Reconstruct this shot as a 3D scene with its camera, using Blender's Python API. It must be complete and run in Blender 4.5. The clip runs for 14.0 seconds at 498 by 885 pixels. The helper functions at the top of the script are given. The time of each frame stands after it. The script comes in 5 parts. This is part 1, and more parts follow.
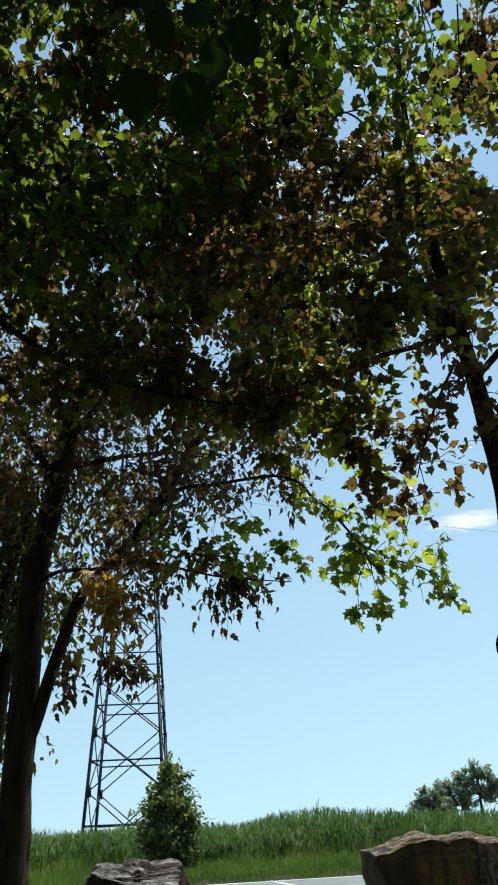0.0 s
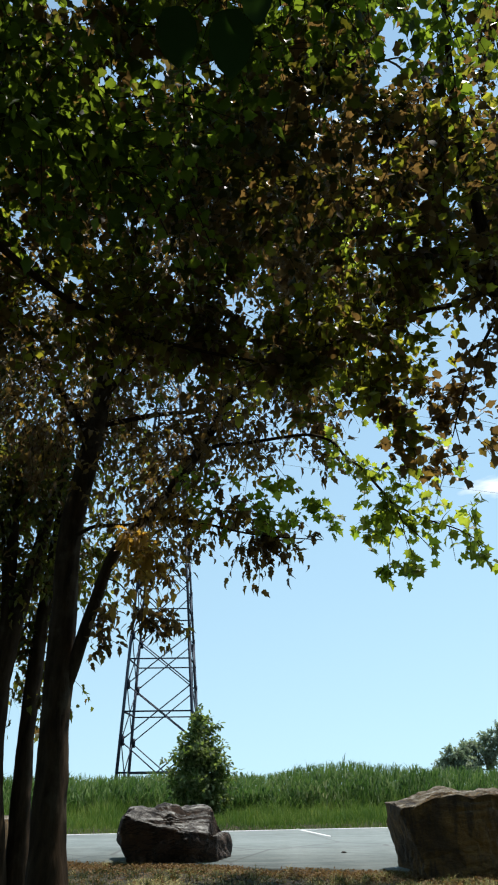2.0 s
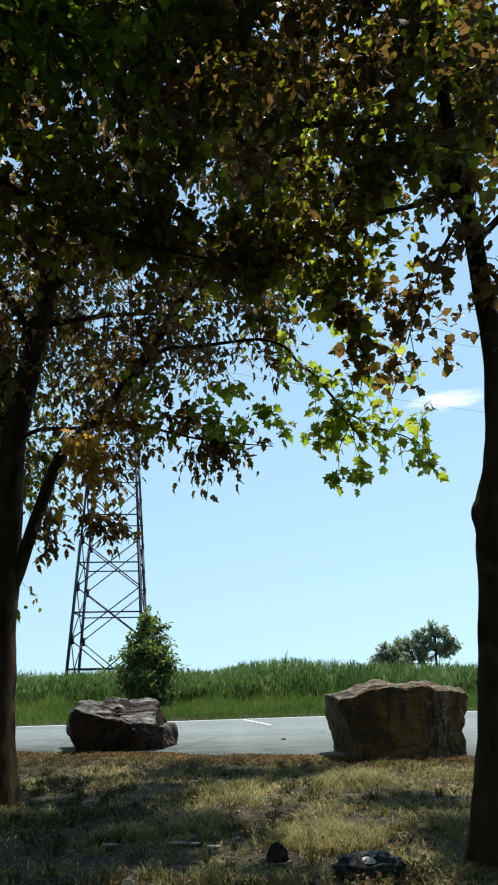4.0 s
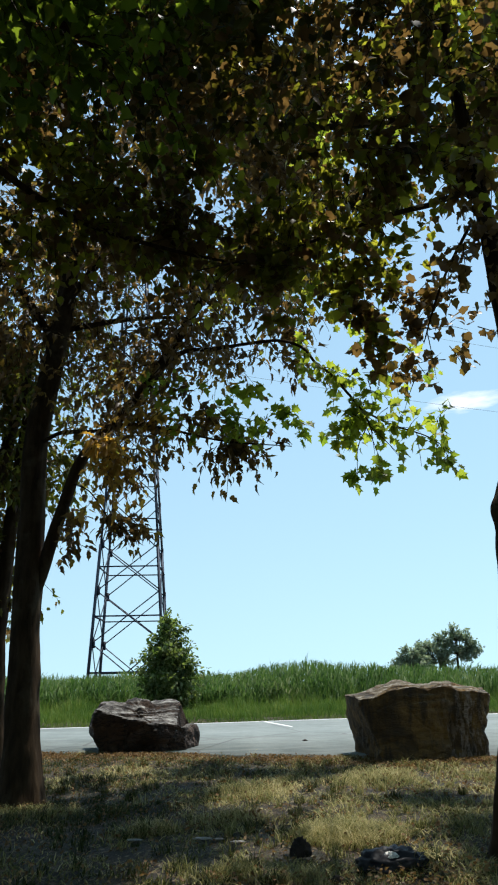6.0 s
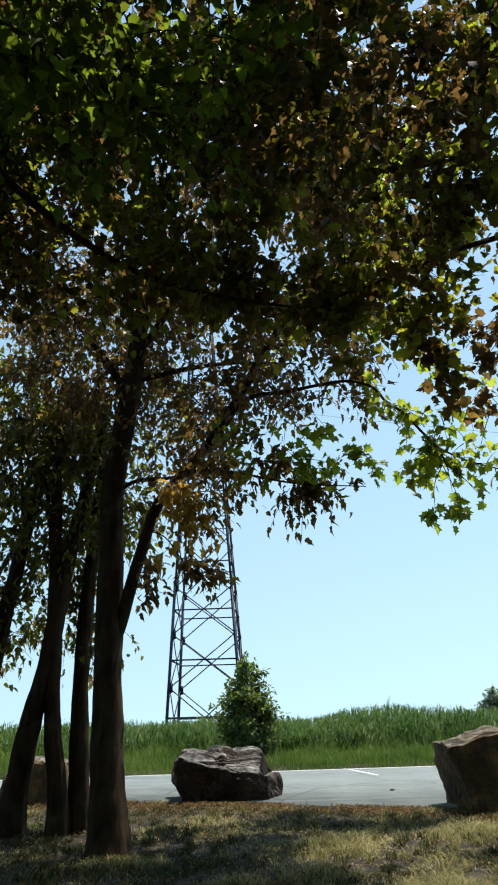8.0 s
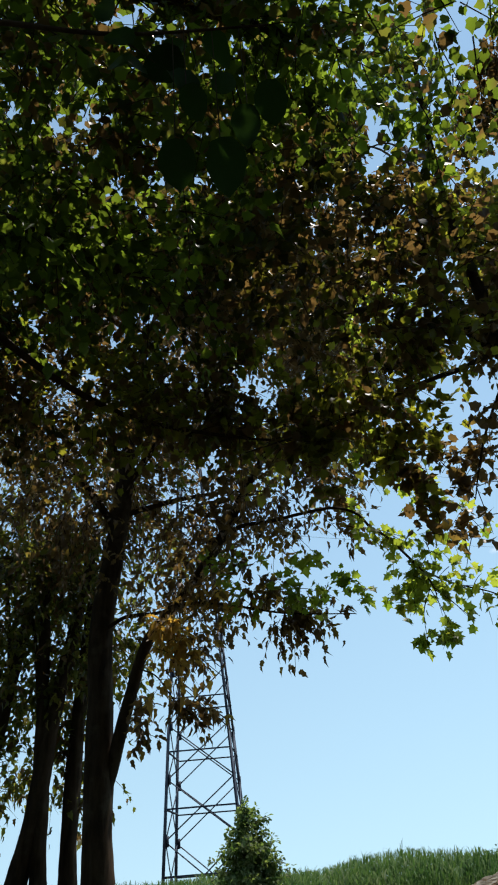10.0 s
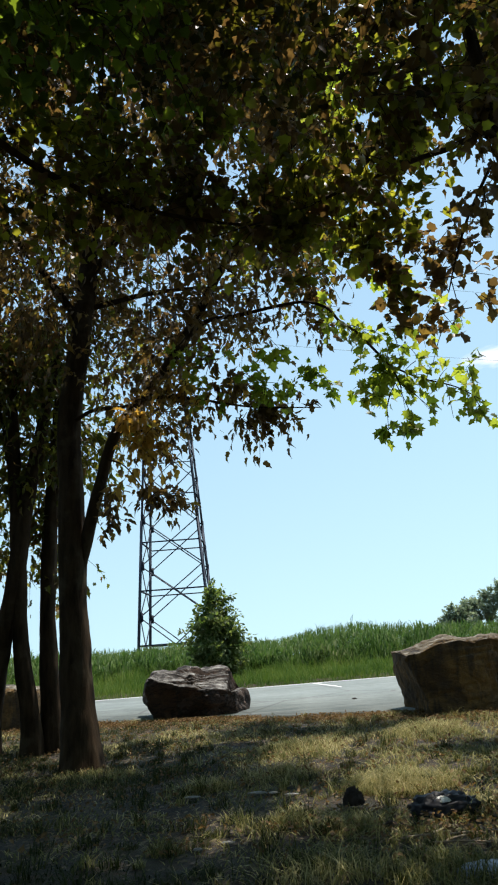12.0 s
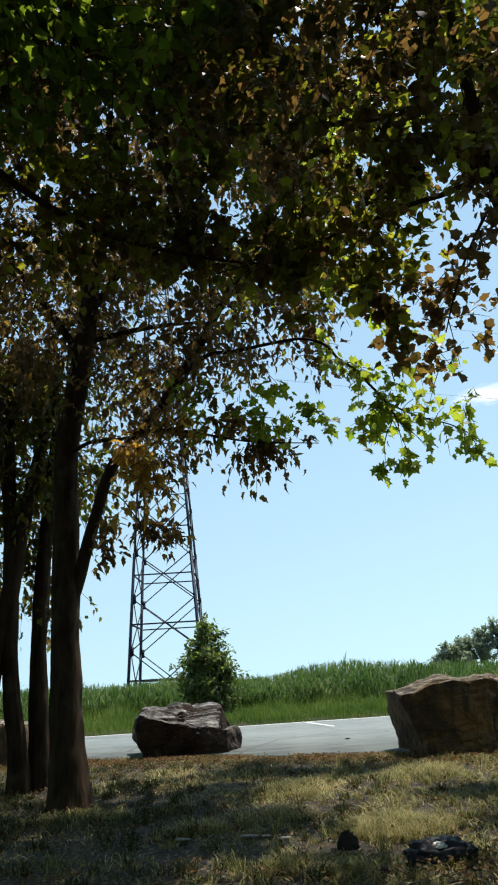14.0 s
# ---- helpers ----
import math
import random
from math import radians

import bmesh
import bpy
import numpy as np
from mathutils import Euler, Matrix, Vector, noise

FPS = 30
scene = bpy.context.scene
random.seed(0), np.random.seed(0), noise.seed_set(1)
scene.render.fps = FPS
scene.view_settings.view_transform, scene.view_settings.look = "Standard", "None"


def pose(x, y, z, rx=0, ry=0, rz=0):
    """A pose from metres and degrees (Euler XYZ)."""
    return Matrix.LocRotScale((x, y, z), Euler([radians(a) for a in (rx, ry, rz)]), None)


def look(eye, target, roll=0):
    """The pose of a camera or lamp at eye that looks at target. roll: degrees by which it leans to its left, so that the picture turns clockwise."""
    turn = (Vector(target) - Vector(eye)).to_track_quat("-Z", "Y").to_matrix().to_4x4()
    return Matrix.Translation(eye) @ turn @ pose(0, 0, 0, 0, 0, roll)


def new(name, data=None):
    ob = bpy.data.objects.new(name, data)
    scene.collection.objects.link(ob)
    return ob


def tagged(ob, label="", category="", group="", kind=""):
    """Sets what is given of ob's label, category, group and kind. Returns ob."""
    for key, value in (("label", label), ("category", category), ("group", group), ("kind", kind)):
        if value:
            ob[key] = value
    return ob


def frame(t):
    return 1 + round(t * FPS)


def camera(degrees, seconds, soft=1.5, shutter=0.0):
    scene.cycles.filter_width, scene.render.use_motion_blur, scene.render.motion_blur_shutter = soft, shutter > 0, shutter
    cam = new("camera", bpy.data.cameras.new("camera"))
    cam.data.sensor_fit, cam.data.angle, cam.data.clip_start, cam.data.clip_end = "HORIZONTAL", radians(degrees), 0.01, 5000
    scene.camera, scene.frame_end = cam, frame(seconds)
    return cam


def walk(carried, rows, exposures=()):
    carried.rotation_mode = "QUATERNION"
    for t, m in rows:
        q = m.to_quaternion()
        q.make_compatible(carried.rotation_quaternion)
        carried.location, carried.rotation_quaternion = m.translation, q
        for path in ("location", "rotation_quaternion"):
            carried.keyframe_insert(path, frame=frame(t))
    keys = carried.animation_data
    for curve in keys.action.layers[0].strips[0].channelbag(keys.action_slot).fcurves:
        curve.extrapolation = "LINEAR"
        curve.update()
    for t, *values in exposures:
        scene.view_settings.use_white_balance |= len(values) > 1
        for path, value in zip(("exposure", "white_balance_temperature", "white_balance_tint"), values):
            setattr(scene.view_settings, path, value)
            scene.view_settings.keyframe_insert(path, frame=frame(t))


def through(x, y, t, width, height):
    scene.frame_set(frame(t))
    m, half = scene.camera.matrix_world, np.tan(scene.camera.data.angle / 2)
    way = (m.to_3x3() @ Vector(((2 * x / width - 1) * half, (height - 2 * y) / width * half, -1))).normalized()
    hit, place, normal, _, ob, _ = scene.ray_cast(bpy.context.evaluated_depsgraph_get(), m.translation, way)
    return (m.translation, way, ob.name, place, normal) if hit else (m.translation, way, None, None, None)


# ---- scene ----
cam = camera(39.4, 14.0, soft=2.0)
PATH = [
    (0, (0.0585, -0.3254, 1.603), (0.0681, 1.4359, 2.5507), -2.71),
    (0.5, (0.0498, -0.3157, 1.571), (0.0075, 1.4836, 2.4429), -2.85),
    (1, (0.0643, -0.3034, 1.585), (0.0907, 1.485, 2.4802), -3.25),
    (1.5, (0.0274, -0.3438, 1.572), (-0.0629, 1.4408, 2.4701), -1.48),
    (2, (0.0329, -0.3051, 1.564), (-0.0514, 1.5023, 2.4164), -0.76),
    (2.5, (0.0356, -0.273, 1.576), (0.0045, 1.5385, 2.4228), -0.78),
    (3, (0.0407, -0.2146, 1.565), (0.0088, 1.6396, 2.3137), -0.58),
    (3.5, (0.067, -0.175, 1.571), (0.0963, 1.7076, 2.2462), -1.31),
    (3.7, (0.0548, -0.128, 1.576), (0.1076, 1.7762, 2.1855), -1.18),
    (5.8, (-0.0017, -0.1686, 1.5), (-0.0061, 1.7364, 2.1087), -0.78),
    (6, (0.0174, -0.188, 1.504), (0.0175, 1.7132, 2.1251), -1.24),
    (6.5, (0.0277, -0.1936, 1.527), (0.0305, 1.6924, 2.1926), -1.57),
    (7, (0.0262, -0.1767, 1.545), (0.049, 1.6986, 2.2393), -1.93),
    (7.2, (0.0317, -0.1955, 1.532), (0.0349, 1.6614, 2.2746), -0.36),
    (7.5, (0.0114, -0.2741, 1.526), (-0.1081, 1.5671, 2.2982), -1.24),
    (7.7, (-0.0214, -0.2779, 1.55), (-0.184, 1.5587, 2.3248), -1.55),
    (8, (-0.0325, -0.2347, 1.546), (-0.2221, 1.6174, 2.2767), -1.60),
    (8.2, (-0.035, -0.2719, 1.553), (-0.1982, 1.5507, 2.3598), -2.04),
    (8.4, (-0.0386, -0.3161, 1.57), (-0.2203, 1.4756, 2.4401), -3.67),
    (8.5, (-0.0199, -0.3231, 1.548), (-0.2209, 1.4253, 2.4979), -3.99),
    (8.7, (-0.0079, -0.3557, 1.57), (-0.206, 1.3521, 2.592), -3.86),
    (10.8, (0.0591, -0.427, 1.532), (-0.0095, 1.278, 2.5756), -4.45),
    (11, (0.0563, -0.3916, 1.506), (-0.0176, 1.3632, 2.4623), -3.77),
    (11.2, (0.0384, -0.2845, 1.54), (-0.069, 1.5759, 2.2666), -2.82),
    (11.3, (0.0024, -0.2344, 1.501), (-0.1571, 1.669, 2.0937), -1.69),
    (11.5, (-0.0045, -0.1984, 1.47), (-0.2121, 1.7239, 1.9811), -1.84),
    (11.7, (0.0121, -0.1802, 1.492), (-0.1211, 1.748, 2.0064), -3.09),
    (12, (0.053, -0.1894, 1.43), (-0.0476, 1.7327, 1.9741), -4.21),
    (12.5, (0.031, -0.195, 1.448), (-0.012, 1.7454, 1.9308), -3.70),
    (13, (0.0378, -0.2153, 1.436), (-0.0323, 1.7147, 1.9556), -3.22),
    (13.5, (0.0393, -0.1958, 1.45), (-0.0383, 1.7327, 1.9745), -2.62),
    (14, (0.0202, -0.2234, 1.44), (-0.0577, 1.6718, 2.0741), -3.42),
]
walk(cam, [(t, look(eye, target, roll)) for t, eye, target, roll in PATH],
     [(0, 0.3, 6500, 10), (1, 0.33, 6500, 10), (3.5, 0.4, 6500, 11), (6, 0.42, 6500, 10), (7, 0.37, 6450, 11), (7.5, 0.4, 6500, 11), (8, 0.5, 6650, 12), (8.6, 0.42, 6600, 12), (11, 0.27, 6450, 13), (11.5, 0.5, 6750, 12), (12.2, 0.48, 6750, 12), (13, 0.45, 6750, 12), (14, 0.44, 6700, 12)])

# ---- world, sun, exposure ----
SUN_EL, SUN_AZ = radians(71), radians(40)
world = bpy.data.worlds.new("world")
scene.world = world
world.use_nodes = True
wn, wl = world.node_tree.nodes, world.node_tree.links
sky = wn.new("ShaderNodeTexSky")
sky.sky_type, sky.sun_disc = "NISHITA", False
sky.sun_elevation, sky.sun_rotation = SUN_EL, SUN_AZ
sky.altitude, sky.air_density, sky.dust_density, sky.ozone_density = 0, 1.0, 0.0, 1.5
coord = wn.new("ShaderNodeTexCoord")
# small fair-weather cloud low over the field
aim = wn.new("ShaderNodeVectorMath"); aim.operation = "SUBTRACT"
aim.inputs[1].default_value = (0.297, 0.890, 0.343)
squash = wn.new("ShaderNodeVectorMath"); squash.operation = "MULTIPLY"
squash.inputs[1].default_value = (15, 15, 62)
dist = wn.new("ShaderNodeVectorMath"); dist.operation = "LENGTH"
wisp = wn.new("ShaderNodeTexNoise"); wisp.inputs["Scale"].default_value = 3.0; wisp.inputs["Detail"].default_value = 6
stretch = wn.new("ShaderNodeVectorMath"); stretch.operation = "MULTIPLY"; stretch.inputs[1].default_value = (14, 14, 60)
mix1 = wn.new("ShaderNodeMath"); mix1.operation = "ADD"
ramp = wn.new("ShaderNodeMapRange"); ramp.inputs[1].default_value, ramp.inputs[2].default_value = 1.35, 0.75
ramp.inputs[3].default_value, ramp.inputs[4].default_value = 0.0, 0.7
cloudmix = wn.new("ShaderNodeMixRGB"); cloudmix.inputs[2].default_value = (6.4, 6.6, 6.8, 1)
back = wn["Background"]
wl.new(coord.outputs["Generated"], aim.inputs[0]); wl.new(aim.outputs[0], squash.inputs[0]); wl.new(squash.outputs[0], dist.inputs[0])
wl.new(coord.outputs["Generated"], stretch.inputs[0]); wl.new(stretch.outputs[0], wisp.inputs["Vector"])
wl.new(dist.outputs["Value"], mix1.inputs[0]); wl.new(wisp.outputs["Fac"], mix1.inputs[1]); wl.new(mix1.outputs[0], ramp.inputs[0])
# keep clear of the yellow haze right at the horizon, and tint the air a little cyan
lift = wn.new("ShaderNodeVectorMath"); lift.operation = "MULTIPLY_ADD"
lift.inputs[1].default_value, lift.inputs[2].default_value = (1, 1, 0.3), (0, 0, 0.18)
wl.new(coord.outputs["Generated"], lift.inputs[0]); wl.new(lift.outputs[0], sky.inputs[0])
tint = wn.new("ShaderNodeMixRGB"); tint.blend_type, tint.inputs[0].default_value, tint.inputs[2].default_value = "MULTIPLY", 1.0, (1.01, 1.01, 0.835, 1)
wl.new(sky.outputs[0], tint.inputs[1])
wl.new(tint.outputs[0], cloudmix.inputs[1]); wl.new(ramp.outputs[0], cloudmix.inputs[0]); wl.new(cloudmix.outputs[0], back.inputs[0])
back.inputs[1].default_value = 0.15

sun_to = Vector((math.cos(SUN_EL) * math.sin(SUN_AZ), math.cos(SUN_EL) * math.cos(SUN_AZ), math.sin(SUN_EL)))
sun_data = bpy.data.lights.new("sun", "SUN")
sun_data.energy, sun_data.angle, sun_data.color = 5.0, radians(0.53), (1.0, 0.96, 0.88)
sun = new("sun", sun_data)
sun.matrix_world = look(sun_to * 60, (0, 0, 0))

# ---- materials ----
def nodes_of(name, rough=0.8):
    m = bpy.data.materials.new(name)
    m.use_nodes = True
    n, l = m.node_tree.nodes, m.node_tree.links
    b = n["Principled BSDF"]
    b.inputs["Roughness"].default_value = rough
    return m, n, l, b


def noise_tex(n, l, scale, detail=5, rough=0.6, vec=None, stretch3=None):
    t = n.new("ShaderNodeTexNoise")
    t.inputs["Scale"].default_value, t.inputs["Detail"].default_value, t.inputs["Roughness"].default_value = scale, detail, rough
    if vec is None:
        vec = n.new("ShaderNodeTexCoord").outputs["Object"]
    if stretch3:
        mp = n.new("ShaderNodeMapping")
        mp.inputs["Scale"].default_value = stretch3
        l.new(vec, mp.inputs[0])
        vec = mp.outputs[0]
    l.new(vec, t.inputs["Vector"])
    return t.outputs["Fac"]


def ramp_of(n, l, fac, stops):
    r = n.new("ShaderNodeValToRGB")
    el = r.color_ramp.elements
    while len(el) < len(stops):
        el.new(0.5)
    for e, (p, c) in zip(el, stops):
        e.position, e.color = p, (*c, 1)
    l.new(fac, r.inputs[0])
    return r.outputs[0]


def mix_of(n, l, fac, a, b, mode="MIX"):
    m = n.new("ShaderNodeMixRGB")
    m.blend_type = mode
    for sock, v in zip(m.inputs, (fac, a, b)):
        if isinstance(v, bpy.types.NodeSocket):
            l.new(v, sock)
        else:
            sock.default_value = v if isinstance(v, (int, float)) else (*v, 1)
    return m.outputs[0]


def bump_of(n, l, b, height, strength=0.5, dist_m=0.02):
    k = n.new("ShaderNodeBump")
    k.inputs["Strength"].default_value, k.inputs["Distance"].default_value = strength, dist_m
    l.new(height, k.inputs["Height"])
    l.new(k.outputs[0], b.inputs["Normal"])


def leaf_material(name, front, through, dry=0.0, dry_scale=0.5, shine=0.12):
    """Leaf: a glossy upper side over a body that lets light through. front, through: two colours each."""
    m, n, l, b = nodes_of(name, 0.48)
    geo = n.new("ShaderNodeNewGeometry")
    rnd = geo.outputs["Random Per Island"]
    body = ramp_of(n, l, rnd, [(0.0, front[0]), (1.0, front[1])])
    glow = ramp_of(n, l, rnd, [(0.0, through[0]), (1.0, through[1])])
    if dry:
        zone = noise_tex(n, l, dry_scale, 3, vec=geo.outputs["Position"])
        add = n.new("ShaderNodeMath"); add.operation = "MULTIPLY_ADD"
        l.new(rnd, add.inputs[0]); add.inputs[1].default_value = 0.45
        l.new(zone, add.inputs[2])
        msk = n.new("ShaderNodeMapRange")
        msk.inputs[1].default_value, msk.inputs[2].default_value = 1.02 - dry, 1.12 - dry
        l.new(add.outputs[0], msk.inputs[0])
        body = mix_of(n, l, msk.outputs[0], body, (0.075, 0.042, 0.02))
        glow = mix_of(n, l, msk.outputs[0], glow, (0.21, 0.125, 0.035))
    vein = noise_tex(n, l, 60, 2, vec=geo.outputs["Position"])
    body = mix_of(n, l, 0.35, body, ramp_of(n, l, vein, [(0.3, (0.35, 0.35, 0.3)), (0.7, (1, 1, 1))]), "MULTIPLY")
    l.new(body, b.inputs["Base Color"])
    b.inputs["Specular IOR Level"].default_value = shine
    tr = n.new("ShaderNodeBsdfTranslucent")
    l.new(glow, tr.inputs[0])
    mx = n.new("ShaderNodeMixShader")
    mx.inputs[0].default_value = 0.5
    l.new(b.outputs[0], mx.inputs[1]); l.new(tr.outputs[0], mx.inputs[2])
    l.new(mx.outputs[0], n["Material Output"].inputs[0])
    return m


def bark_material(name, a, b_, lichen):
    m, n, l, b = nodes_of(name, 0.95)
    b.inputs["Specular IOR Level"].default_value = 0.1
    ridges = noise_tex(n, l, 9, 8, 0.65, stretch3=(1, 1, 0.22))
    patch = noise_tex(n, l, 2.2, 4)
    col = ramp_of(n, l, ridges, [(0.3, a), (0.65, b_)])
    col = mix_of(n, l, ramp_of(n, l, patch, [(0.52, (0, 0, 0)), (0.66, (1, 1, 1))]), col, lichen)
    l.new(col, b.inputs["Base Color"])
    bump_of(n, l, b, ridges, 0.9, 0.03)
    return m


def rock_material(name, grey, brown, rust, cracks=0.8, skin=(0.4, 0.72), glint_x=None):
    m, n, l, b = nodes_of(name, 0.92)
    geo = n.new("ShaderNodeNewGeometry")
    big = noise_tex(n, l, 1.6, 5)
    grain = noise_tex(n, l, 14, 9, 0.7, stretch3=(0.7, 1, 1.6))
    streak = noise_tex(n, l, 4.2, 5, 0.65, stretch3=(1.6, 1.6, 0.3))
    blotch = noise_tex(n, l, 5.0, 6, 0.65, stretch3=(0.8, 1.0, 1.8))
    col = ramp_of(n, l, big, [(0.4, brown), (0.58, rust), (0.9, grey)])
    col = mix_of(n, l, ramp_of(n, l, streak, [(0.48, (0, 0, 0)), (0.62, (0.8, 0.8, 0.8))]), col, (0.035, 0.024, 0.016))
    if glint_x:
        # painted highlights: pale upright streaks on one side of the face
        place = n.new("ShaderNodeSeparateXYZ"); l.new(geo.outputs["Position"], place.inputs[0])
        wide = n.new("ShaderNodeMath"); wide.operation = "MULTIPLY_ADD"; wide.inputs[1].default_value = 1.4
        l.new(big, wide.inputs[0]); l.new(place.outputs["X"], wide.inputs[2])
        at = n.new("ShaderNodeMapRange"); at.inputs[1].default_value, at.inputs[2].default_value = glint_x + 0.7, glint_x + 0.95
        l.new(wide.outputs[0], at.inputs[0])
        glints = noise_tex(n, l, 9, 7, 0.7, stretch3=(1.3, 1.3, 0.4))
        spot = mix_of(n, l, at.outputs[0], (0, 0, 0), ramp_of(n, l, glints, [(0.5, (0, 0, 0)), (0.6, (0.85, 0.85, 0.85))]))
        col = mix_of(n, l, spot, col, (0.33, 0.26, 0.21))
    sep = n.new("ShaderNodeSeparateXYZ")
    l.new(geo.outputs["Normal"], sep.inputs[0])
    up = n.new("ShaderNodeMapRange")
    up.inputs[1].default_value, up.inputs[2].default_value = skin
    l.new(sep.outputs["Z"], up.inputs[0])
    # weathered, lichen-grey skin on the upward faces
    col = mix_of(n, l, up.outputs[0], col, ramp_of(n, l, blotch, [(0.4, (0.04, 0.034, 0.03)), (0.54, grey), (0.68, (0.4, 0.39, 0.36))]))
    col = mix_of(n, l, 0.6, col, ramp_of(n, l, grain, [(0.3, (0.3, 0.28, 0.26)), (0.6, (1, 1, 1))]), "MULTIPLY")
    # dark cracks between the weathered layers
    seam = noise_tex(n, l, 3.2, 5, 0.6, stretch3=(0.8, 1.6, 3.0))
    line_ = ramp_of(n, l, seam, [(0.455, (1, 1, 1)), (0.485, (0.12, 0.1, 0.09)), (0.5, (0.12, 0.1, 0.09)), (0.53, (1, 1, 1))])
    col = mix_of(n, l, cracks, col, line_, "MULTIPLY")
    l.new(col, b.inputs["Base Color"])
    deep = mix_of(n, l, cracks * 0.75, grain, line_, "MULTIPLY")
    bump_of(n, l, b, deep, 1.0, 0.05)
    return m


def grass_material(name, cols, scale=0.9, through=0.35):
    m, n, l, b = nodes_of(name, 0.6)
    geo = n.new("ShaderNodeNewGeometry")
    zone = noise_tex(n, l, scale, 4, vec=geo.outputs["Position"])
    add = n.new("ShaderNodeMath"); add.operation = "MULTIPLY_ADD"
    l.new(geo.outputs["Random Per Island"], add.inputs[0]); add.inputs[1].default_value = 0.5
    l.new(zone, add.inputs[2])
    k = n.new("ShaderNodeMapRange")
    k.inputs[1].default_value, k.inputs[2].default_value = 0.4, 1.15
    l.new(add.outputs[0], k.inputs[0])
    col = ramp_of(n, l, k.outputs[0], [(i / (len(cols) - 1), c) for i, c in enumerate(cols)])
    l.new(col, b.inputs["Base Color"])
    b.inputs["Specular IOR Level"].default_value = 0.2
    tr = n.new("ShaderNodeBsdfTranslucent")
    l.new(col, tr.inputs[0])
    mx = n.new("ShaderNodeMixShader"); mx.inputs[0].default_value = through
    l.new(b.outputs[0], mx.inputs[1]); l.new(tr.outputs[0], mx.inputs[2])
    l.new(mx.outputs[0], n["Material Output"].inputs[0])
    return m


def plain_material(name, a, c, scale, rough, metal=0.0, bump=0.3, stretch3=None):
    m, n, l, b = nodes_of(name, rough)
    b.inputs["Metallic"].default_value = metal
    f = noise_tex(n, l, scale, 6, stretch3=stretch3)
    l.new(ramp_of(n, l, f, [(0.35, a), (0.65, c)]), b.inputs["Base Color"])
    bump_of(n, l, b, f, bump, 0.01)
    return m


def ground_material():
    m, n, l, b = nodes_of("dry_ground", 0.95)
    fine = noise_tex(n, l, 38, 8, 0.7)
    mid = noise_tex(n, l, 2.6, 6, 0.6)
    wide = noise_tex(n, l, 0.5, 4)
    col = ramp_of(n, l, mid, [(0.32, (0.011, 0.008, 0.0045)), (0.5, (0.025, 0.017, 0.009)), (0.7, (0.075, 0.052, 0.024))])
    col = mix_of(n, l, ramp_of(n, l, wide, [(0.45, (0, 0, 0)), (0.65, (0.56, 0.56, 0.56))]), col, (0.036, 0.048, 0.015))
    col = mix_of(n, l, 0.75, col, ramp_of(n, l, fine, [(0.3, (0.2, 0.176, 0.16)), (0.62, (1, 1, 1))]), "MULTIPLY")
    # scraps of dead leaf and straw lying on the soil
    cell = n.new("ShaderNodeTexVoronoi"); cell.inputs["Scale"].default_value, cell.inputs["Randomness"].default_value = 26, 1.0
    mp = n.new("ShaderNodeMapping"); mp.inputs["Scale"].default_value = (1, 0.7, 1)
    l.new(n.new("ShaderNodeTexCoord").outputs["Object"], mp.inputs[0]); l.new(mp.outputs[0], cell.inputs["Vector"])
    pick = n.new("ShaderNodeSeparateColor"); l.new(cell.outputs["Color"], pick.inputs[0])
    scrap = ramp_of(n, l, pick.outputs[1], [(0.0, (0.02, 0.013, 0.007)), (0.6, (0.085, 0.053, 0.027)), (1.0, (0.21, 0.16, 0.095))])
    col = mix_of(n, l, ramp_of(n, l, pick.outputs[0], [(0.66, (0, 0, 0)), (0.7, (0.8, 0.8, 0.8))]), col, scrap)
    l.new(col, b.inputs["Base Color"])
    bump_of(n, l, b, fine, 1.0, 0.04)
    return m


def road_material():
    m, n, l, b = nodes_of("worn_asphalt", 0.85)
    wide = noise_tex(n, l, 0.35, 5, stretch3=(0.35, 1.6, 1))
    fine = noise_tex(n, l, 45, 6, 0.8)
    band = noise_tex(n, l, 1.3, 6, 0.7, stretch3=(0.5, 2.2, 1))
    col = ramp_of(n, l, wide, [(0.35, (0.155, 0.185, 0.178)), (0.65, (0.215, 0.248, 0.238))])
    col = mix_of(n, l, ramp_of(n, l, band, [(0.48, (0, 0, 0)), (0.62, (0.9, 0.9, 0.9))]), col, (0.235, 0.265, 0.255))
    col = mix_of(n, l, 0.5, col, ramp_of(n, l, fine, [(0.3, (0.55, 0.55, 0.55)), (0.65, (1, 1, 1))]), "MULTIPLY")
    mid = noise_tex(n, l, 3.0, 6, 0.75, stretch3=(0.8, 1.8, 1))
    col = mix_of(n, l, 0.6, col, ramp_of(n, l, mid, [(0.36, (0.62, 0.62, 0.62)), (0.56, (1, 1, 1))]), "MULTIPLY")
    vor = n.new("ShaderNodeTexVoronoi"); vor.feature = "DISTANCE_TO_EDGE"; vor.inputs["Scale"].default_value = 0.28
    l.new(n.new("ShaderNodeTexCoord").outputs["Object"], vor.inputs["Vector"])
    col = mix_of(n, l, ramp_of(n, l, vor.outputs["Distance"], [(0.004, (0.6, 0.6, 0.6)), (0.012, (0, 0, 0))]), col, (0.09, 0.09, 0.09))
    l.new(col, b.inputs["Base Color"])
    bump_of(n, l, b, fine, 0.4, 0.01)
    return m


